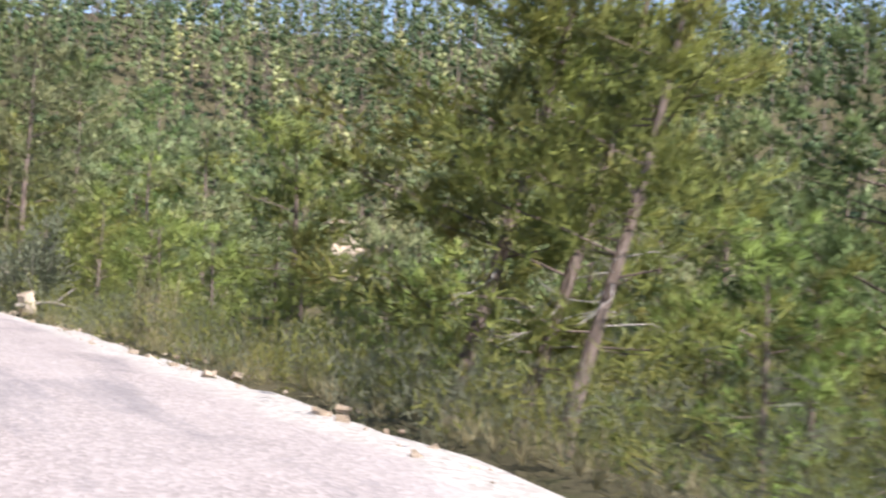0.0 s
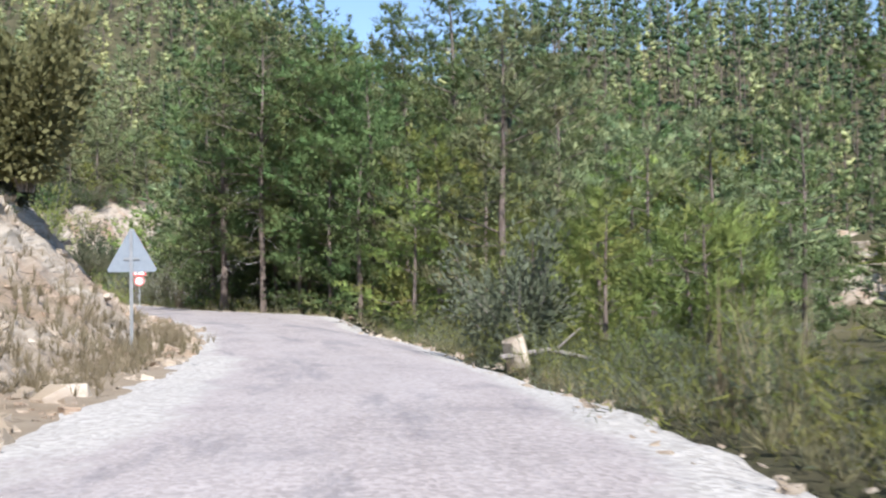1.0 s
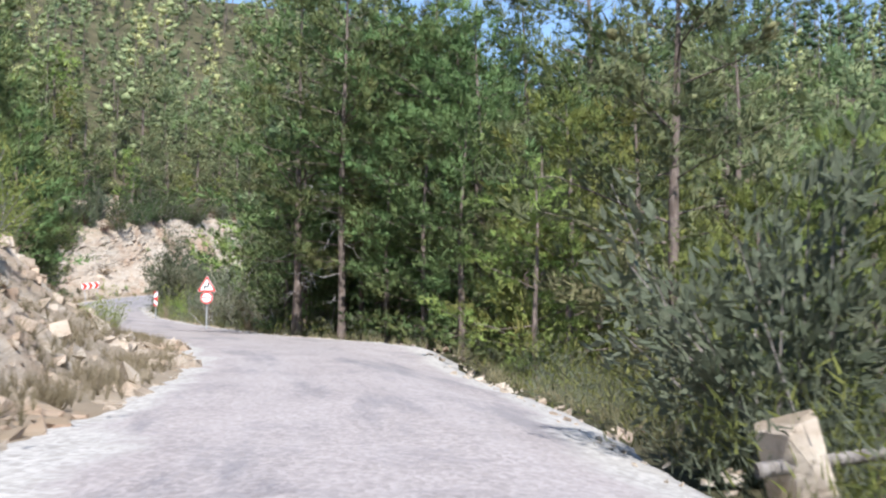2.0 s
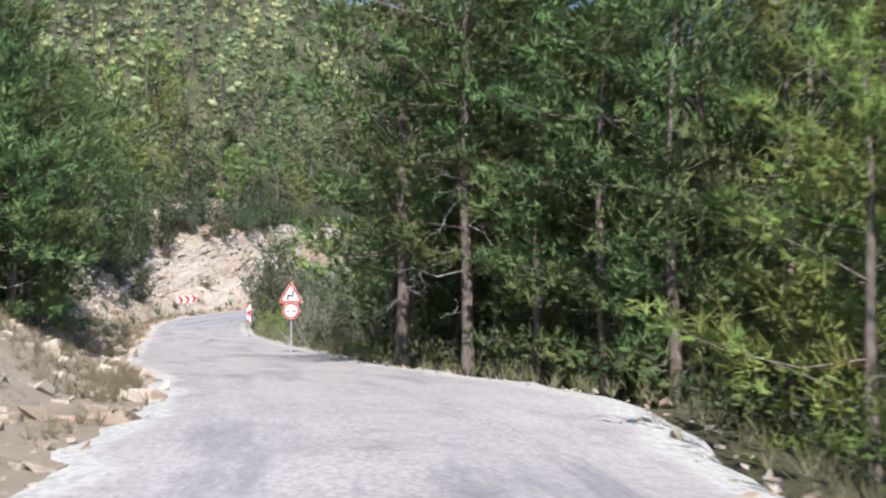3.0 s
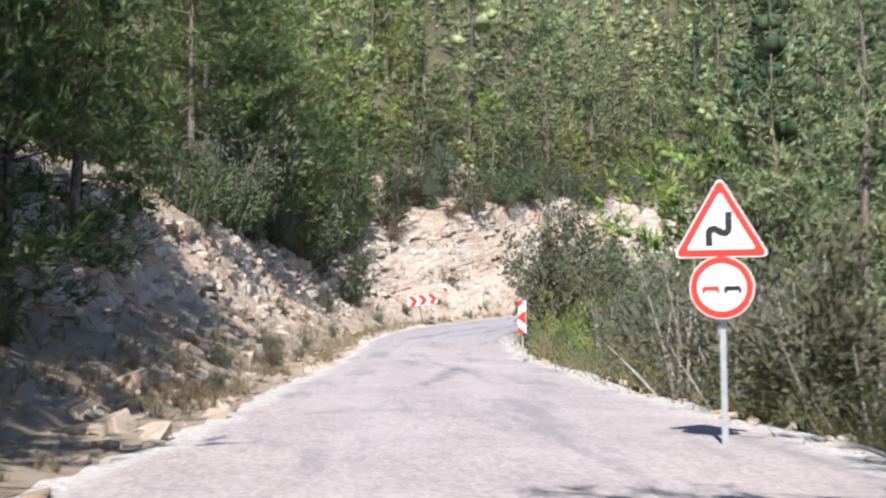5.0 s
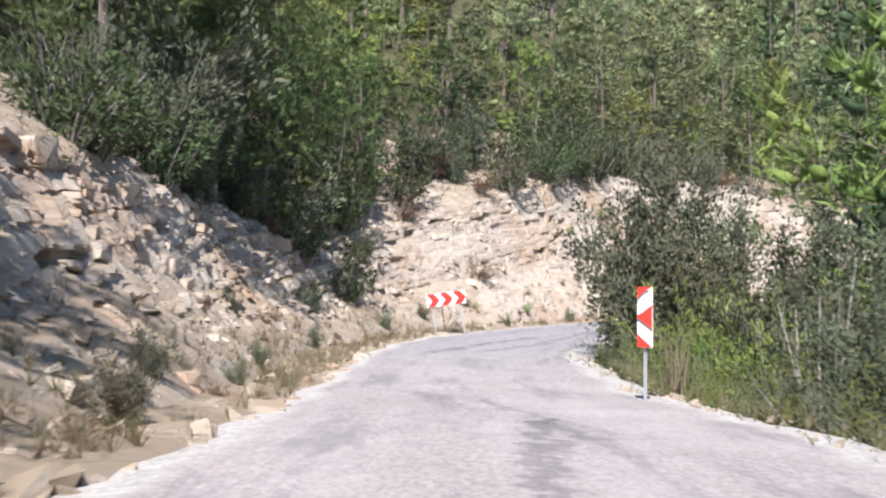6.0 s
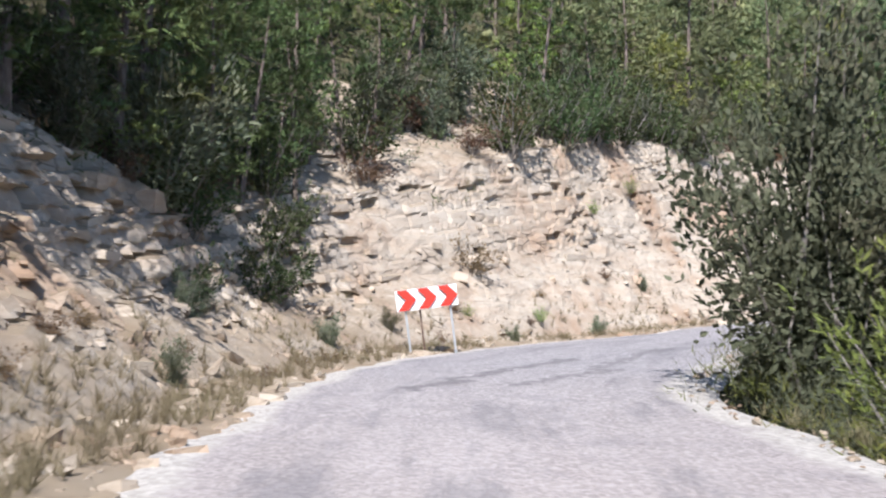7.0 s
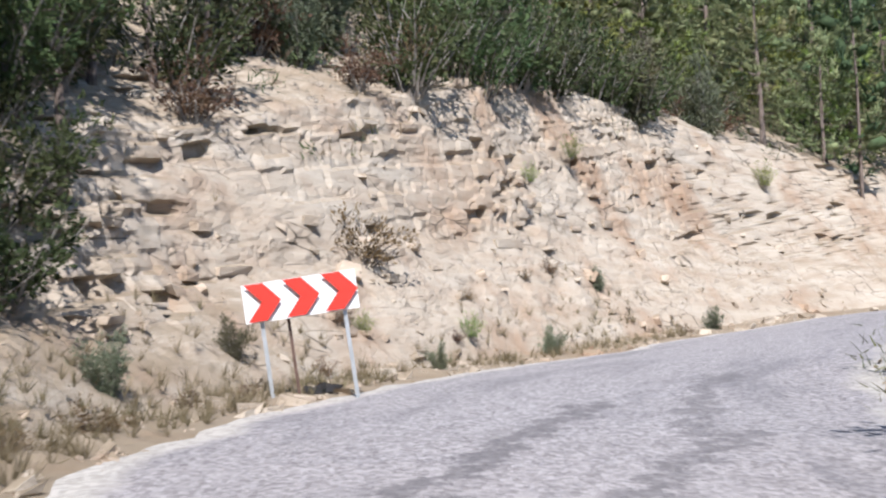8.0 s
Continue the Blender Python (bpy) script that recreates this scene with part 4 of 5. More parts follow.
# thin stems in the hollow and along the rim of the cliff
SAPLING = first("sapling", -92.2, 85.7, "thin dark crooked sapling with sparse grey-green leaves", 33, 4.6, 1.5, clump=0.42, tufts=9, fan=4, length=0.2, width=0.05, bare=0.4, lean=(0.06, 0.1), needles=LEAF, gap=0.7, thick=0.009, core=0.1, taper=0.3, apart=True)
for x, y, s in [(-93.4, 88.0, 0.8), (-92.8, 87.0, 0.65), (-95.6, 91.0, 1.1), (-96.4, 92.6, 0.9), (-97.4, 94.4, 1.2), (-98.0, 97.0, 1.0), (-97.2, 100.4, 1.2), (-97.6, 104.0, 1.1), (-95.4, 89.6, 1.0), (-98.4, 95.6, 1.3)]:
    plant(SAPLING, x, y, scale=s)

MID = [pine("pine_tree", put(x, y), label, 60 + k, h, r, clump=1.05, tufts=12, fan=4, length=0.48, width=0.075, bare=b, dead=0, core=0.32, taper=0.42, gap=1.25, needles=n)
       for k, (x, y, label, h, r, b, n) in enumerate([
           (6.0, 44.0, "olive-green pine on the slope", 10.5, 3.8, 0.10, OLIVE), (-2.0, 56.0, "yellow-green pine with airy sprays", 8.5, 3.6, 0.06, FRESH),
           (-66.0, 88.0, "slender green pine with a bare stem", 11.5, 3.5, 0.14, OLIVE), (-104.0, 92.0, "green pine on the slope above the cut", 8.0, 3.4, 0.05, OLIVE)])]
YOUNG = [pine("young_pine", put(x, y), label, 80 + k, h, r, clump=0.5, tufts=12, fan=5, length=0.26, width=0.03, bare=0.0, dead=0, gap=0.5, needles=FRESH)
         for k, (x, y, label, h, r) in enumerate([
             (-3.6, 21.0, "bushy yellow-green young pine below the road edge", 4.6, 1.6), (-8.4, 29.0, "slim fresh green young pine", 3.6, 1.25), (-13.0, 37.4, "young pine with soft upright sprays", 5.4, 1.6)])]
taken += [(6.0, 44.0), (-2.0, 56.0), (-66.0, 88.0), (-104.0, 92.0), (-3.6, 21.0), (-8.4, 29.0), (-13.0, 37.4)]

# want, box, least and most distance from the road's edge, left side, gap, scale
ZONES = {
    "young": (40, -24, 9, 10, 50, 2.0, 13, False, 1.5, 0.55, 0.65), "right": (60, -62, 28, 20, 112, 7.0, 44, False, 2.8, 0.75, 0.5),
    "inside": (24, -74, -50, 68, 102, 4.5, 30, False, 2.6, 0.6, 0.35), "belt": (34, -125, -88, 72, 128, 5.2, 12, True, 2.3, 0.45, 0.35),
    "bend": (30, -135, -84, 60, 145, 9, 26, True, 3.2, 0.75, 0.4), "uphill": (46, -90, -34, 20, 76, 7.0, 20, True, 3.2, 0.85, 0.4),
}
for zone, (want, x0, x1, y0, y1, least, most, left, gap, small, range_) in ZONES.items():
    got = tries = 0
    while got < want and tries < 5000:
        tries += 1
        x, y = rng.uniform(x0, x1), rng.uniform(y0, y1)
        i, off = nearest(np.array([(x, y)]))
        i, off = i[0], off[0]
        away = off - LINE[i, 3] if left else -off - LINE[i, 4]
        if away < least or away > most or min((x - a) ** 2 + (y - b) ** 2 for a, b in taken) < gap ** 2 or math.hypot(x - 2, y - 4) < 9:
            continue
        if zone == "right" and y < 40 and away < 14 or zone == "uphill" and (x > -44 and away < 10 or -84 < x < -62 and away < 12):
            continue
        # the slope below the outcrop stays open
        if not left and abs((x + 4.1) * 0.9941 + (y - 10.9) * 0.1081) < (3.2 if y > 36 else 1.2) and y > 16:
            continue
        kinds = YOUNG if zone == "young" else (MID[0], MID[1], MID[2], SUNNY[0], SUNNY[1]) if zone == "right" else LOW + [MID[3]] if zone == "uphill" and away < 11 else MID
        plant(kinds[rng.integers(0, len(kinds))], x, y, scale=small + range_ * rng.random())
        got += 1


def wood(name, label, want, box, least, most, pads, tufts, fan, length, width, seed, needles, left=None, wedge=None, tall=(6.5, 13), gap=2.0, size=0.95):
    """A joined stand of trees, each with a stem and layered sprays."""
    r = np.random.default_rng(seed)
    centres, sizes, axes, pts, vs, fs = [], [], [], [], [], []
    tries = 0
    while len(pts) < want and tries < 120:
        tries += 1
        q = np.stack([r.uniform(box[0], box[1], 400), r.uniform(box[2], box[3], 400)], 1)
        i, off = nearest(q)
        ok = ((abs(off) > least) | (q[:, 1] > 152)) & (abs(off) < most)
        if wedge:
            v = q - np.array(wedge[:2])
            ang, dist = np.degrees(np.arctan2(v[:, 1], v[:, 0])), np.linalg.norm(v, axis=1)
            ok &= (ang > wedge[2]) & (ang < wedge[3]) & (dist > wedge[4]) & (dist < wedge[5])
        ok &= ~((abs((q[:, 0] + 4.1) * 0.9941 + (q[:, 1] - 10.9) * 0.1081) < 4.0) & (q[:, 1] > 40) & (q[:, 1] < 123))
        if left is not None:
            ok &= (off > 0) == left
        for p in q[ok]:
            if len(pts) < want and (len(pts) < 3 or min((p[0] - a) ** 2 + (p[1] - b) ** 2 for a, b in pts[-900:]) > gap ** 2):
                pts.append(tuple(p))
    hs = ground_height(pts)
    for (x, y), h in zip(pts, hs):
        high = r.uniform(*tall)
        wide = high * r.uniform(0.13, 0.2)
        tube(vs, fs, np.array([(x, y, h - 0.4), (x + 0.1, y, h + high * 0.5), (x, y + 0.1, h + high)]), np.array([0.010, 0.006, 0.001]) * high, 3)
        lop = r.random(2) * 0.5 - 0.25
        for k in range(pads):
            u = 0.10 + 0.9 * ((k + r.random()) / pads) ** 0.9
            a = r.random() * 6.283
            q = wide * min(1.0, 1.5 * (1.03 - u)) ** 0.8 * (0.35 + 0.7 * r.random())
            centres.append((x + lop[0] * wide + q * math.cos(a), y + lop[1] * wide + q * math.sin(a), h + u * high))
            sizes.append(size * wide / 1.9 * (0.6 + 0.4 * (1 - u)) * (0.65 + 0.6 * r.random()))
            axes.append((math.cos(a), math.sin(a), 0.25 + 0.6 * u))
    v, f, normals = sprays(r, centres, sizes, axes, tufts, fan, length, width, 1, 0.6, 0.5)
    wood_v = np.array(vs)
    wf = np.array([(q[0], q[1], q[2]) for q in fs] + [(q[0], q[2], q[3]) for q in fs])
    ob = triangles_object(name, np.concatenate([v, wood_v]), np.concatenate([f, wf + len(v)]), needles, None, np.concatenate([normals, np.zeros((len(wood_v), 3))]))
    ob.data.materials.append(BARK)
    tone = r.uniform(-0.5, 0.42, len(pts))
    tone = np.concatenate([np.repeat(tone, pads * 12), np.repeat(tone, pads * tufts * fan * 3), np.zeros(len(wood_v))])
    ob.data.attributes.new("tone", "FLOAT", "POINT").data.foreach_set("value", tone)
    ob.data.polygons.foreach_set("material_index", [0] * len(f) + [1] * len(wf))
    tagged(ob, label, "forest", kind="stuff")


wood("hillside_wood", "dense olive-green pine wood above the bend", 470, (-200, -84, 50, 210), 14, 100, 13, 13, 4, 0.50, 0.07, 5, OLIVE, True, None, (7, 14), 3.7, 1.15)
wood("valley_wood", "dense yellow-green pine wood across the gully", 300, (-75, 45, 40, 200), 40, 105, 13, 13, 4, 0.50, 0.07, 6, OLIVE, False, None, (6.5, 13), 3.7, 1.15)
wood("ridge_wood", "distant pine wood rising to the ridge", 1180, (-190, 130, 60, 310), 5, 280, 12, 9, 3, 0.60, 0.11, 7, FAR_NEEDLE, None, (-5, 15, 62, 131, 88, 262), (9, 18), 4.0, 1.1)
wood("far_wood", "distant pine wood on the hills", 300, (-330, 160, -10, 430), 110, 240, 12, 2, 3, 1.0, 0.25, 9, NEEDLE)

# bushes: the leafy ones inside the bend, then scattered ones
BUSHES = [
    bush("bush", put(-77.5, 87.0, 0, 1.2), "tall dark green leafy bush at the inside of the bend", 1, 2.5, 2.35, 1900, 8, 0.15, 0.48, LAUREL),
    bush("bush", put(-74.6, 85.0), "yellow-green broom bush beside the bend marker", 2, 1.8, 1.5, 500, 6, 0.18, 0.22, FRESH),
    bush("bush", put(-51.5, 66.8), "grey-green olive-like bush behind the sign", 3, 1.8, 1.5, 620, 7, 0.19, 0.30, GREY_LEAF),
    bush("bush", Matrix.Translation((-22.15, 27.95, 3.4)) @ Matrix.Scale(1.35, 4), "rounded evergreen oak bush on the bank", 4, 1.5, 1.65, 1500, 9, 0.13, 0.6, OAK, stems=8),
    bush("bush", put(-94.5, 88.5), "low dark brushwood bush", 5, 1.2, 1.0, 230, 6, 0.13, 0.4, LEAF),
    bush("bush", put(-94.2, 94.6), "withered reddish-brown bush on the cliff top", 6, 1.1, 0.75, 200, 6, 0.12, 0.35, BROWN_LEAF),
]
for k, (x, y, kind, s) in enumerate([(-12.6, 31.4, 2, 1.05), (-72.0, 83.6, 1, 1.0), (-69.3, 81.8, 1, 1.05), (-76.0, 88.5, 0, 0.8), (-66.8, 80.2, 0, 0.6), (-64.0, 77.6, 0, 0.55), (-61.0, 75.0, 2, 0.8), (-57.5, 72.0, 2, 0.9), (-54.5, 69.5, 2, 0.9), (-82.2, 94.6, 0, 0.7), (-70.5, 84.5, 0, 0.7), (-92.8, 86.8, 4, 0.9), (-94.8, 88.6, 4, 1.0), (-92.6, 84.0, 4, 1.0), (-92.5, 87.4, 4, 0.8), (-90.8, 85.9, 4, 1.0), (-29.9, 39.0, 1, 0.42), (-85.2, 75.6, 2, 2.0), (-56.4, 71.8, 2, 1.5), (-60.4, 75.0, 2, 1.2)]):
    copy_thing(BUSHES[kind], put(x, y, k * 77, s))
THICKET = bush("thicket", put(-55.5, 69.0), "grey leafless-looking thicket with pale stems", 12, 1.5, 1.7, 260, 5, 0.11, 0.3, DULL_LEAF, "thicket", "roadside thickets", 10, 1.25, True)
for k in range(34):
    x, y = beside(along(-44.0) + k * 0.95 + 0.5 * rng.random(), -(1.1 + 2.6 * rng.random()))
    if 141.5 < ARC[nearest(np.array([(x, y)]))[0][0]] < 143.5 and k % 2:
        continue
    copy_thing(THICKET, put(x, y, rng.random() * 360, 0.65 + 0.6 * rng.random()))
for k in range(44):
    i = rng.integers(80, len(LINE) - 110)
    left = rng.random() < 0.5
    z, wl, wr, slope, top, drop = LINE[i, 2:]
    o = wl + 0.7 + bank_width(slope, top) + rng.random() ** 1.5 * 6 if left else -(wr + 0.9 + rng.random() ** 1.5 * 9)
    x, y = LINE[i, :2] + LEFT[i] * o
    if -95 < x < -84 and 84 < y < 93 and not left or (not left and (165 < ARC[i] or ARC[i] < 137)):
        continue
    copy_thing(BUSHES[(1, 2, 4)[rng.integers(0, 3)]], put(x, y, rng.random() * 360, 0.5 + 0.5 * rng.random()))


# dark and withered bushes along the rim of the cut
for k in range(64):
    s = S_BEND - 22 + k * 0.72 + 0.5 * rng.random()
    i = int(np.argmin(abs(ARC - s)))
    z, wl, wr, slope, top, drop = LINE[i, 2:]
    x, y = LINE[i, :2] + LEFT[i] * (wl + VERGE + bank_width(slope, top) - 0.1 + 2.6 * rng.random() ** 1.4)
    kind = 5 if -2 < s - S_BEND < 5 and k % 2 or rng.random() < 0.12 else (4, 4, 2, 4)[rng.integers(0, 4)]
    copy_thing(BUSHES[kind], put(x, y, rng.random() * 360, (1.2 if kind == 4 else 0.7) + 0.6 * rng.random(), 0.0))


# low scrub in the hollow before the cliff
for k in range(8):
    p, a = on_bank(183.0 + k * 0.8, (2.4, 4.4, 3.4, 5.4)[k % 4] + 0.4 * rng.random())
    copy_thing(BUSHES[4], Matrix.Translation(p - np.array((0, 0, 0.1))) @ pose(0, 0, 0, 0, 0, k * 70) @ Matrix.Scale(0.75 + 0.35 * rng.random(), 4))


# dry low shrubs on the earthy foot of the bank
for k in range(46):
    s = S_BEND - 46 + k * 1.35 + 0.6 * rng.random()
    p, a = on_bank(s, 0.7 + 2.4 * rng.random() ** 1.5)
    copy_thing(BUSHES[5] if k % 3 else BUSHES[2], Matrix.Translation(p - np.array((0, 0, 0.05))) @ pose(0, 0, 0, 0, 0, k * 50) @ Matrix.Scale((0.22 if k % 3 else 0.16) + 0.16 * rng.random(), 4))


def undergrowth():
    """Low brush, heather and dead twigs over the wooded slopes."""
    r = np.random.default_rng(8)
    pts = []
    while len(pts) < 3800:
        i = r.integers(60, len(LINE) - 40)
        left = r.random() < 0.45
        z, wl, wr, slope, top, drop = LINE[i, 2:]
        o = wl + 0.6 + bank_width(slope, top) + r.random() ** 1.4 * 30 if left else -(wr + 0.8 + r.random() ** 1.8 * 36)
        q = LINE[i, :2] + LEFT[i] * o
        j, off = nearest(q[None])
        if (off[0] > LINE[j[0], 3] + 2.5 and left) or (-off[0] > LINE[j[0], 4] + 0.75 and not left):
            pts.append(q)
    for _ in range(1900):
        i = r.integers(70, len(LINE) - 110)
        pts.append(LINE[i, :2] - LEFT[i] * (LINE[i, 4] + 0.45 + 1.5 * r.random()))
    r.shuffle(pts)
    pts = np.array(pts)
    hs = ground_height(pts)
    i, off = nearest(pts)
    grove = (off < 0) & (ARC[i] > 106) & (ARC[i] < 137) & (-off < LINE[i, 4] + 9)
    keep = ~grove | (r.random(len(pts)) < 0.14)
    pts, hs, i, off = pts[keep], hs[keep], i[keep], off[keep]
    near = (off < 0) & (-off < LINE[i, 4] + 4.5)
    centres, outs = [], []
    for (x, y), h in zip(pts, hs):
        tall = r.uniform(0.2, 0.9)
        for _ in range(4):
            e = r.normal(size=3) * np.array([0.45, 0.45, 0.0])
            centres.append((x + e[0], y + e[1], h + 0.05 + tall * r.random()))
            outs.append((e[0] * 0.5, e[1] * 0.5, 0.8))
    near = np.repeat(near, 4)
    c, o = np.array(centres), np.array(outs)
    pick = r.random(len(c))
    for name, mat, keep, per, length, width, label in (
            ("undergrowth", LEAF, ~near & (pick < 0.8), 10, 0.22, 0.035, "low green and brown brush under the pines"),
            ("dry_undergrowth", STRAW, ~near & (pick >= 0.8), 7, 0.3, 0.04, "dry straw-coloured brush on the slopes"),
            ("verge_brush", FRESH, near & (pick < 0.4), 15, 0.17, 0.02, "fine green weeds and heather along the drop"),
            ("grey_brush", GREY_LEAF, near & (pick >= 0.4), 15, 0.17, 0.018, "grey-brown thicket along the drop")):
        v, f = blades(r, c[keep], o[keep], per, length, width, 0.6, 0.0, 0.13)
        tagged(mesh_object(name, v, f, mat), label, "brush", kind="stuff")


undergrowth()


# ---- grass, stones and blocks ----
def grass():
    r = np.random.default_rng(12)
    centres, outs = [], []
    for _ in range(5200):
        s = r.uniform(62, 205)
        d = abs(r.normal()) * 1.3 + 0.25
        if noise.noise((s * 0.25, d * 0.6, 50.0)) < -0.15:
            continue
        p, a = on_bank(s, d)
        centres.append(p + np.array([r.normal() * 0.1, r.normal() * 0.1, -0.02]))
        outs.append((r.normal() * 0.2, r.normal() * 0.2, 1.0))
    for x, y, n, spread in ((-18.0, 25.4, 120, 0.8), (-19.8, 27.6, 90, 0.8), (-16.8, 22.3, 60, 0.5)):
        for _ in range(n):
            qx, qy = x + r.normal() * spread, y + r.normal() * spread
            centres.append((qx, qy, ground_at(qx, qy) + 0.2))
            outs.append((r.normal() * 0.2, r.normal() * 0.2, 2.0))
    v, f = blades(r, centres, outs, 14, 0.24, 0.012, 0.4)
    tagged(mesh_object("dry_grass", v, f, STRAW), "tufts of dry straw grass along the bank", "grass", kind="stuff")
    centres, outs = [], []
    for _ in range(1500):
        i = r.integers(85, len(LINE) - 100)
        o = -(LINE[i, 4] + 0.35 + r.random() ** 2 * 1.8)
        x, y = LINE[i, :2] + LEFT[i] * o
        centres.append((x, y, ground_at(x, y) - 0.05))
        outs.append((r.normal() * 0.2, r.normal() * 0.2, 1.0))
    v, f = blades(r, centres, outs, 12, 0.32, 0.014, 0.4)
    tagged(mesh_object("verge_grass", v, f, STRAW), "dry grass and weeds along the drop", "grass", kind="stuff")


grass()


def reed(x, y, seed):
    r = np.random.default_rng(seed)
    t = thing("reed_clump", put(x, y, 0, 1, 0.05), "tall pale dry reed clump at the road edge", "dry reeds", "reed clumps")
    c = r.normal(size=(26, 3)) * np.array([0.12, 0.12, 0.0])
    v, f = blades(r, c, np.tile((0, 0, 1.0), (26, 1)), 2, 1.15, 0.03, 0.16)
    mesh_object("stalk", v, f, STRAW, t)


for k, (x, y) in enumerate([(-6.5, 22.0), (-5.9, 21.4), (-69.6, 79.2), (-45.5, 61.2)]):
    reed(x, y, 40 + k)


def rock_mesh(seed, size, blocky=0.75):
    """An angular stone: the hull of points near the corners of a block."""
    r = np.random.default_rng(seed)
    bm = bmesh.new()
    for sx in (-1, 1):
        for sy in (-1, 1):
            for sz in (-1, 1):
                for _ in range(2):
                    j = 1 - (1 - blocky) * r.random(3)
                    bm.verts.new((sx * size[0] / 2 * j[0], sy * size[1] / 2 * j[1], sz * size[2] / 2 * j[2]))
    res = bmesh.ops.convex_hull(bm, input=bm.verts)
    bmesh.ops.delete(bm, geom=[g for g in res["geom_interior"] if isinstance(g, bmesh.types.BMVert)], context="VERTS")
    me = bpy.data.meshes.new("rock")
    bm.to_mesh(me)
    bm.free()
    me.materials.append(ROCK)
    return me


SLABS = [rock_mesh(k, (0.7 + 0.13 * k, 0.8, 0.16 + 0.035 * k)) for k in range(8)]
BLOCKS = [rock_mesh(30 + k, (0.8 + 0.1 * k, 0.8, 0.45 + 0.06 * k), 0.6) for k in range(6)]


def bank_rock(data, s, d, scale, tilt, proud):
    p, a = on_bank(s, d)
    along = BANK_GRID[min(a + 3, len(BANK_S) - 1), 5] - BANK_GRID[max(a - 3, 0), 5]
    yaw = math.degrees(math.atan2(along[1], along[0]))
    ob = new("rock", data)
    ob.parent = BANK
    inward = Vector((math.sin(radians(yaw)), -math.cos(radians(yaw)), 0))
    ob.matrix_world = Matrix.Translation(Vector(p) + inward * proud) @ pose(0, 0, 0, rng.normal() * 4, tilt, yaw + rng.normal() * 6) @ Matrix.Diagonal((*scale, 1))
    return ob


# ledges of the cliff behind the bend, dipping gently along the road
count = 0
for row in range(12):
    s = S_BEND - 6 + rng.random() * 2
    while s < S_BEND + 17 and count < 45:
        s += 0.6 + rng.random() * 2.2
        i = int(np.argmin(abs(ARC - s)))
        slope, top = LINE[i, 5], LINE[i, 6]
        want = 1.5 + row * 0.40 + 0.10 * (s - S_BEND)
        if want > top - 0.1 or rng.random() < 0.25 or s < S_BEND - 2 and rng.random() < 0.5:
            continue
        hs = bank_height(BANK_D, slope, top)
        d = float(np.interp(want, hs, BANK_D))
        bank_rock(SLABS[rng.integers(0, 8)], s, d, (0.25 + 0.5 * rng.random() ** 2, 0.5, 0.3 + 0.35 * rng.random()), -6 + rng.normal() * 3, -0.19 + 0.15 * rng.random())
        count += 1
# blocks in the bank along the road
for _ in range(80):
    s = rng.uniform(66, S_BEND - 5)
    if s < 150 and rng.random() < 0.6:
        s = rng.uniform(160, S_BEND - 5)
    i = int(np.argmin(abs(ARC - s)))
    slope, top = LINE[i, 5], LINE[i, 6]
    want = rng.uniform(0.35, 1.0) * top
    d = float(np.interp(want, bank_height(BANK_D, slope, top), BANK_D))
    k = 0.35 + 0.55 * rng.random() ** 1.5
    bank_rock((BLOCKS + SLABS)[rng.integers(0, 14)], s, d, (k, k, k), rng.normal() * 10, -0.22 + 0.2 * rng.random())


STONES = [rock_mesh(200 + k, (0.30, 0.24, 0.18), 0.55) for k in range(6)]


def loose_stones():
    r = np.random.default_rng(31)
    vs, fs, single = [], [], []

    corners = np.array([(a, b, c) for a in (-1, 1) for b in (-1, 1) for c in (-1, 1)], float)

    def stone(p, k):
        base = len(vs)
        o = corners * (1 - 0.7 * r.random((8, 3)))
        q = r.random() * 6.28
        rot = np.array([(math.cos(q), -math.sin(q), 0), (math.sin(q), math.cos(q), 0), (0.3 * r.normal(), 0.3 * r.normal(), 1)])
        vs.extend(np.asarray(p) + (o * k * np.array([1.25, 0.9, 0.6])) @ rot.T)
        for a in ((0, 1, 3, 2), (4, 6, 7, 5), (0, 4, 5, 1), (2, 3, 7, 6), (0, 2, 6, 4), (1, 5, 7, 3)):
            fs.append(tuple(base + b for b in a))

    for _ in range(1000):
        s = r.uniform(150, S_BEND - 3)
        d = 0.8 + 5.2 * r.random() ** 0.8
        if noise.noise((s * 0.35, d * 0.7, 17.0)) < 0.02:
            continue
        p, a = on_bank(s, d)
        stone(p, 0.03 + 0.13 * r.random() ** 3)
    for _ in range(6500):
        s = r.uniform(62, 215)
        d = r.random() ** 1.3 * 5.2 - 0.1
        if noise.noise((s * 0.4, d * 0.8, 77.0)) < -0.25:
            continue
        p, a = on_bank(s, d)
        k = 0.025 + 0.17 * r.random() ** 5
        if k > 0.075 and len(single) < 260 and s > 66:
            ob = new("stone", STONES[int(r.integers(0, 6))])
            ob.parent = BANK
            ob.matrix_world = Matrix.Translation(p) @ pose(0, 0, 0, r.normal() * 12, r.normal() * 12, r.random() * 360) @ Matrix.Scale(k / 0.11, 4)
            single.append(ob)
            continue
        stone(p, k)
    for _ in range(900):
        i = r.integers(85, len(LINE) - 80)
        o = -(LINE[i, 4] - 0.5 + abs(r.normal()) * 0.45)
        x, y = LINE[i, :2] + LEFT[i] * o
        z = LINE[i, 2] + 0.02 - float(crossfall(ARC[i], o)) if -o < LINE[i, 4] - 0.2 else ground_at(x, y)
        stone((x, y, z), 0.025 + 0.08 * r.random() ** 5)
    tagged(mesh_object("loose_stones", vs, fs, ROCK), "loose pale stones along the road edges", "stones", kind="stuff")


loose_stones()


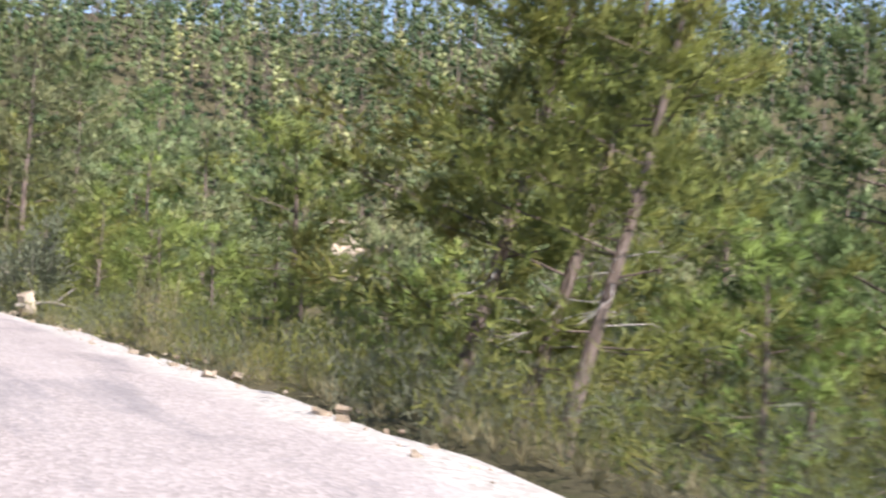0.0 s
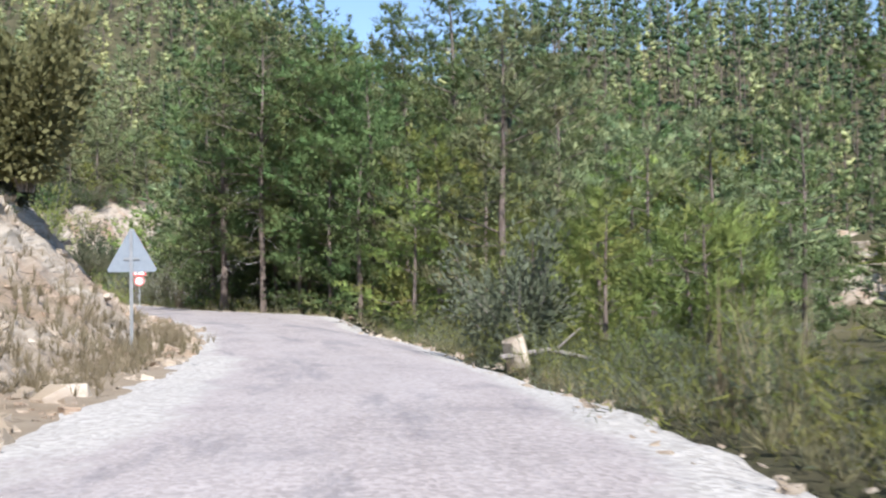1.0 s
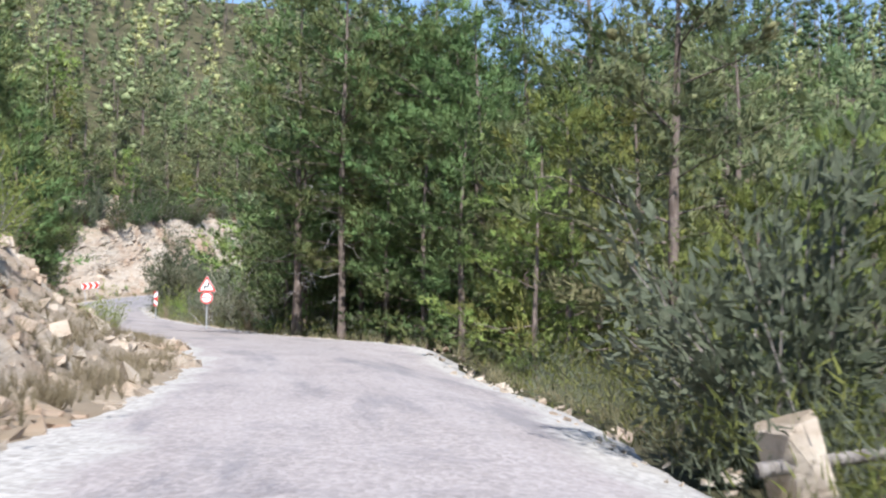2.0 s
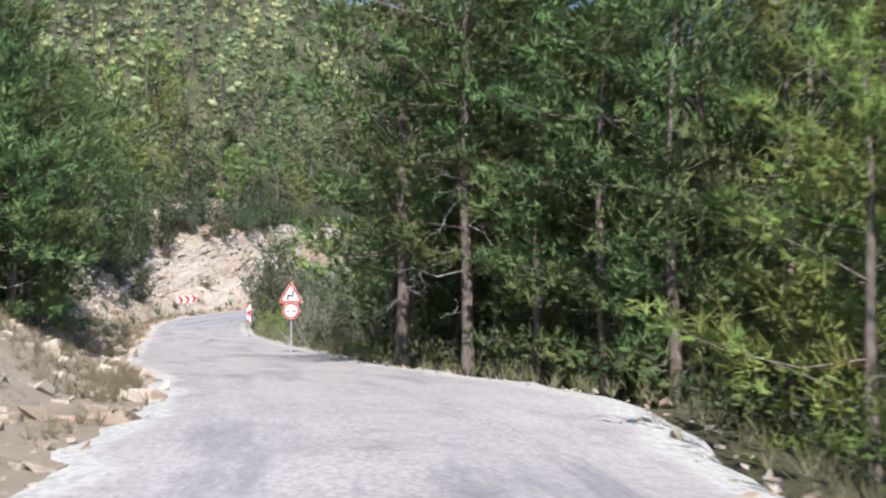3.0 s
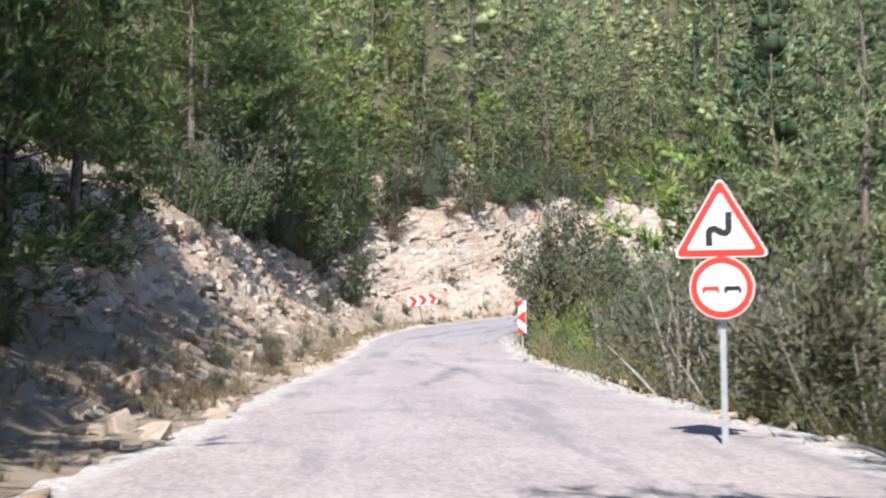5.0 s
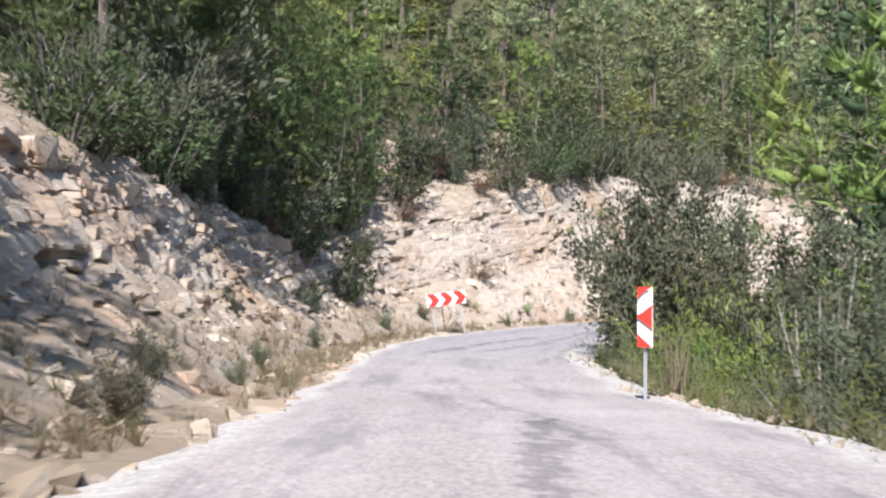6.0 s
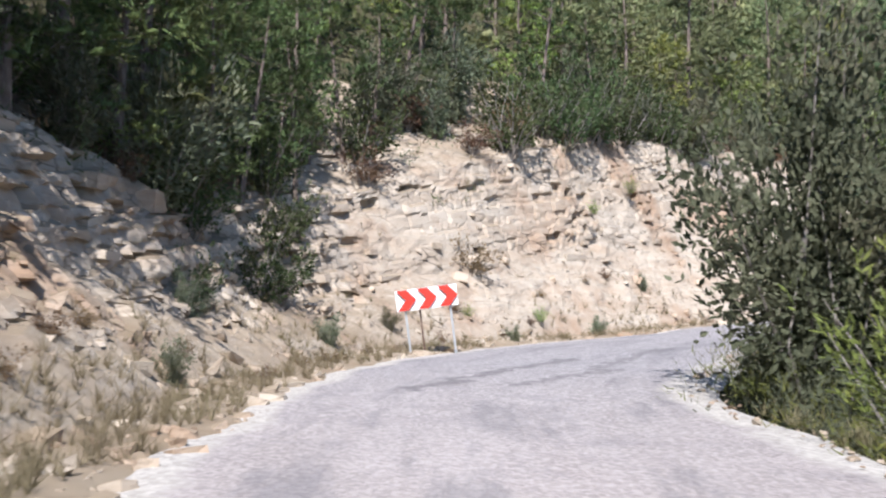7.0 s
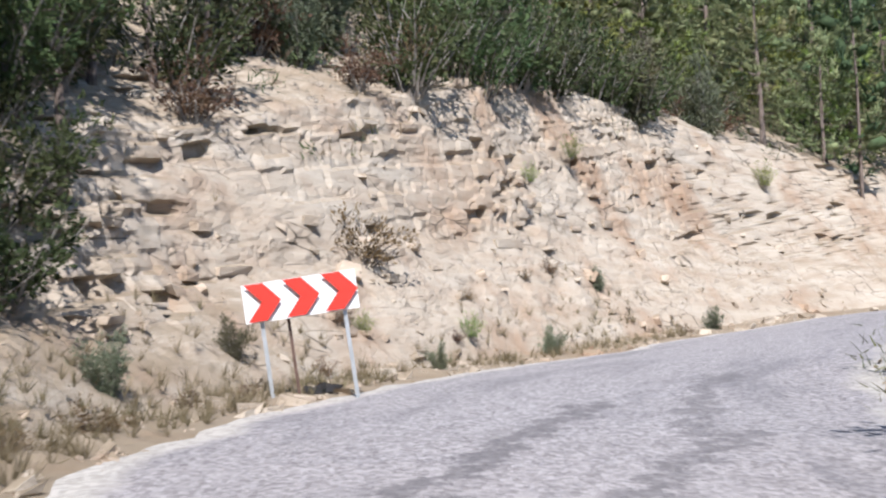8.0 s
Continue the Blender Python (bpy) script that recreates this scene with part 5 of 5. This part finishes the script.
# ---- lone things at the edges ----
def boulder(x, y, size, seed, label, z=None):
    ob = new("boulder", rock_mesh(seed, size, 0.25))
    ob.matrix_world = Matrix.Translation((x, y, (ground_at(x, y) if z is None else z) + size[2] * 0.25)) @ pose(0, 0, 0, 6, -9, seed * 40)
    tagged(ob, label, "boulder", "edge boulders")


boulder(-12.0, 29.7, (0.7, 0.4, 0.75), 71, "upright pale limestone boulder on the road edge", -0.45)
for k, (s, o) in enumerate([(103.5, 3.2), (105.0, 3.5), (107.2, 3.7), (109.6, 4.1), (100.8, 3.0), (166.6, 4.7)]):
    i = int(np.argmin(abs(ARC - s)))
    x, y = LINE[i, :2] - LEFT[i] * o
    boulder(x, y, (0.15 + 0.03 * (k % 4), 0.16, 0.13), 80 + k, "small white boulder on the gravel edge", LINE[i, 2] - float(crossfall(s, -o)) - 0.02)


def dead_log(x, y, z, yaw, length, r0):
    t = thing("dead_log", pose(x, y, z, 0, 0, yaw), "grey dead branch lying at the road edge", "dead wood")
    vs, fs = [], []
    tube(vs, fs, np.array([(0, 0, 0), (length * 0.4, 0.1, 0.12), (length * 0.75, 0.0, -0.05), (length, 0.15, -0.3)]), np.array([1, 0.8, 0.6, 0.3]) * r0, 7)
    tube(vs, fs, np.array([(length * 0.45, 0.1, 0.1), (length * 0.6, 0.3, 0.35), (length * 0.7, 0.45, 0.5)]), np.array([0.5, 0.4, 0.2]) * r0, 5)
    mesh_object("log", vs, fs, TWIG, t, smooth=True)


dead_log(-12.2, 29.4, -0.35, 30, 2.2, 0.06)


def outcrop(x, y, z):
    """Stepped pale ledges in the wood across the gully."""
    t = thing("rock_outcrop", pose(x, y, z, 0, 0, 8), "pale stepped limestone outcrop among the pines", "rock outcrop")
    for k in range(13):
        ob = new("ledge", rock_mesh(120 + k, (3.6 + 1.8 * rng.random(), 2.6, 0.9 + 0.4 * rng.random()), 0.6))
        ob.data.materials[0] = ROCK
        ob.parent = t
        ob.matrix_local = pose(rng.normal() * 1.3, (k // 2) * 0.45, (k // 2) * 1.0 - 0.6, rng.normal() * 4, rng.normal() * 6, rng.normal() * 12)


outcrop(-16.0, 121.0, -0.3)
for x, y, z, s in ((-93.3, 96.8, 2.95, 0.17), (-92.9, 93.5, 2.9, 0.15), (-97.2, 117.1, 9.0, 0.3), (-96.3, 104.4, 8.1, 0.22), (-95.2, 101.2, 6.9, 0.16)):
    copy_thing(BUSHES[1], Matrix.Translation((x, y, z)) @ Matrix.Scale(s, 4))
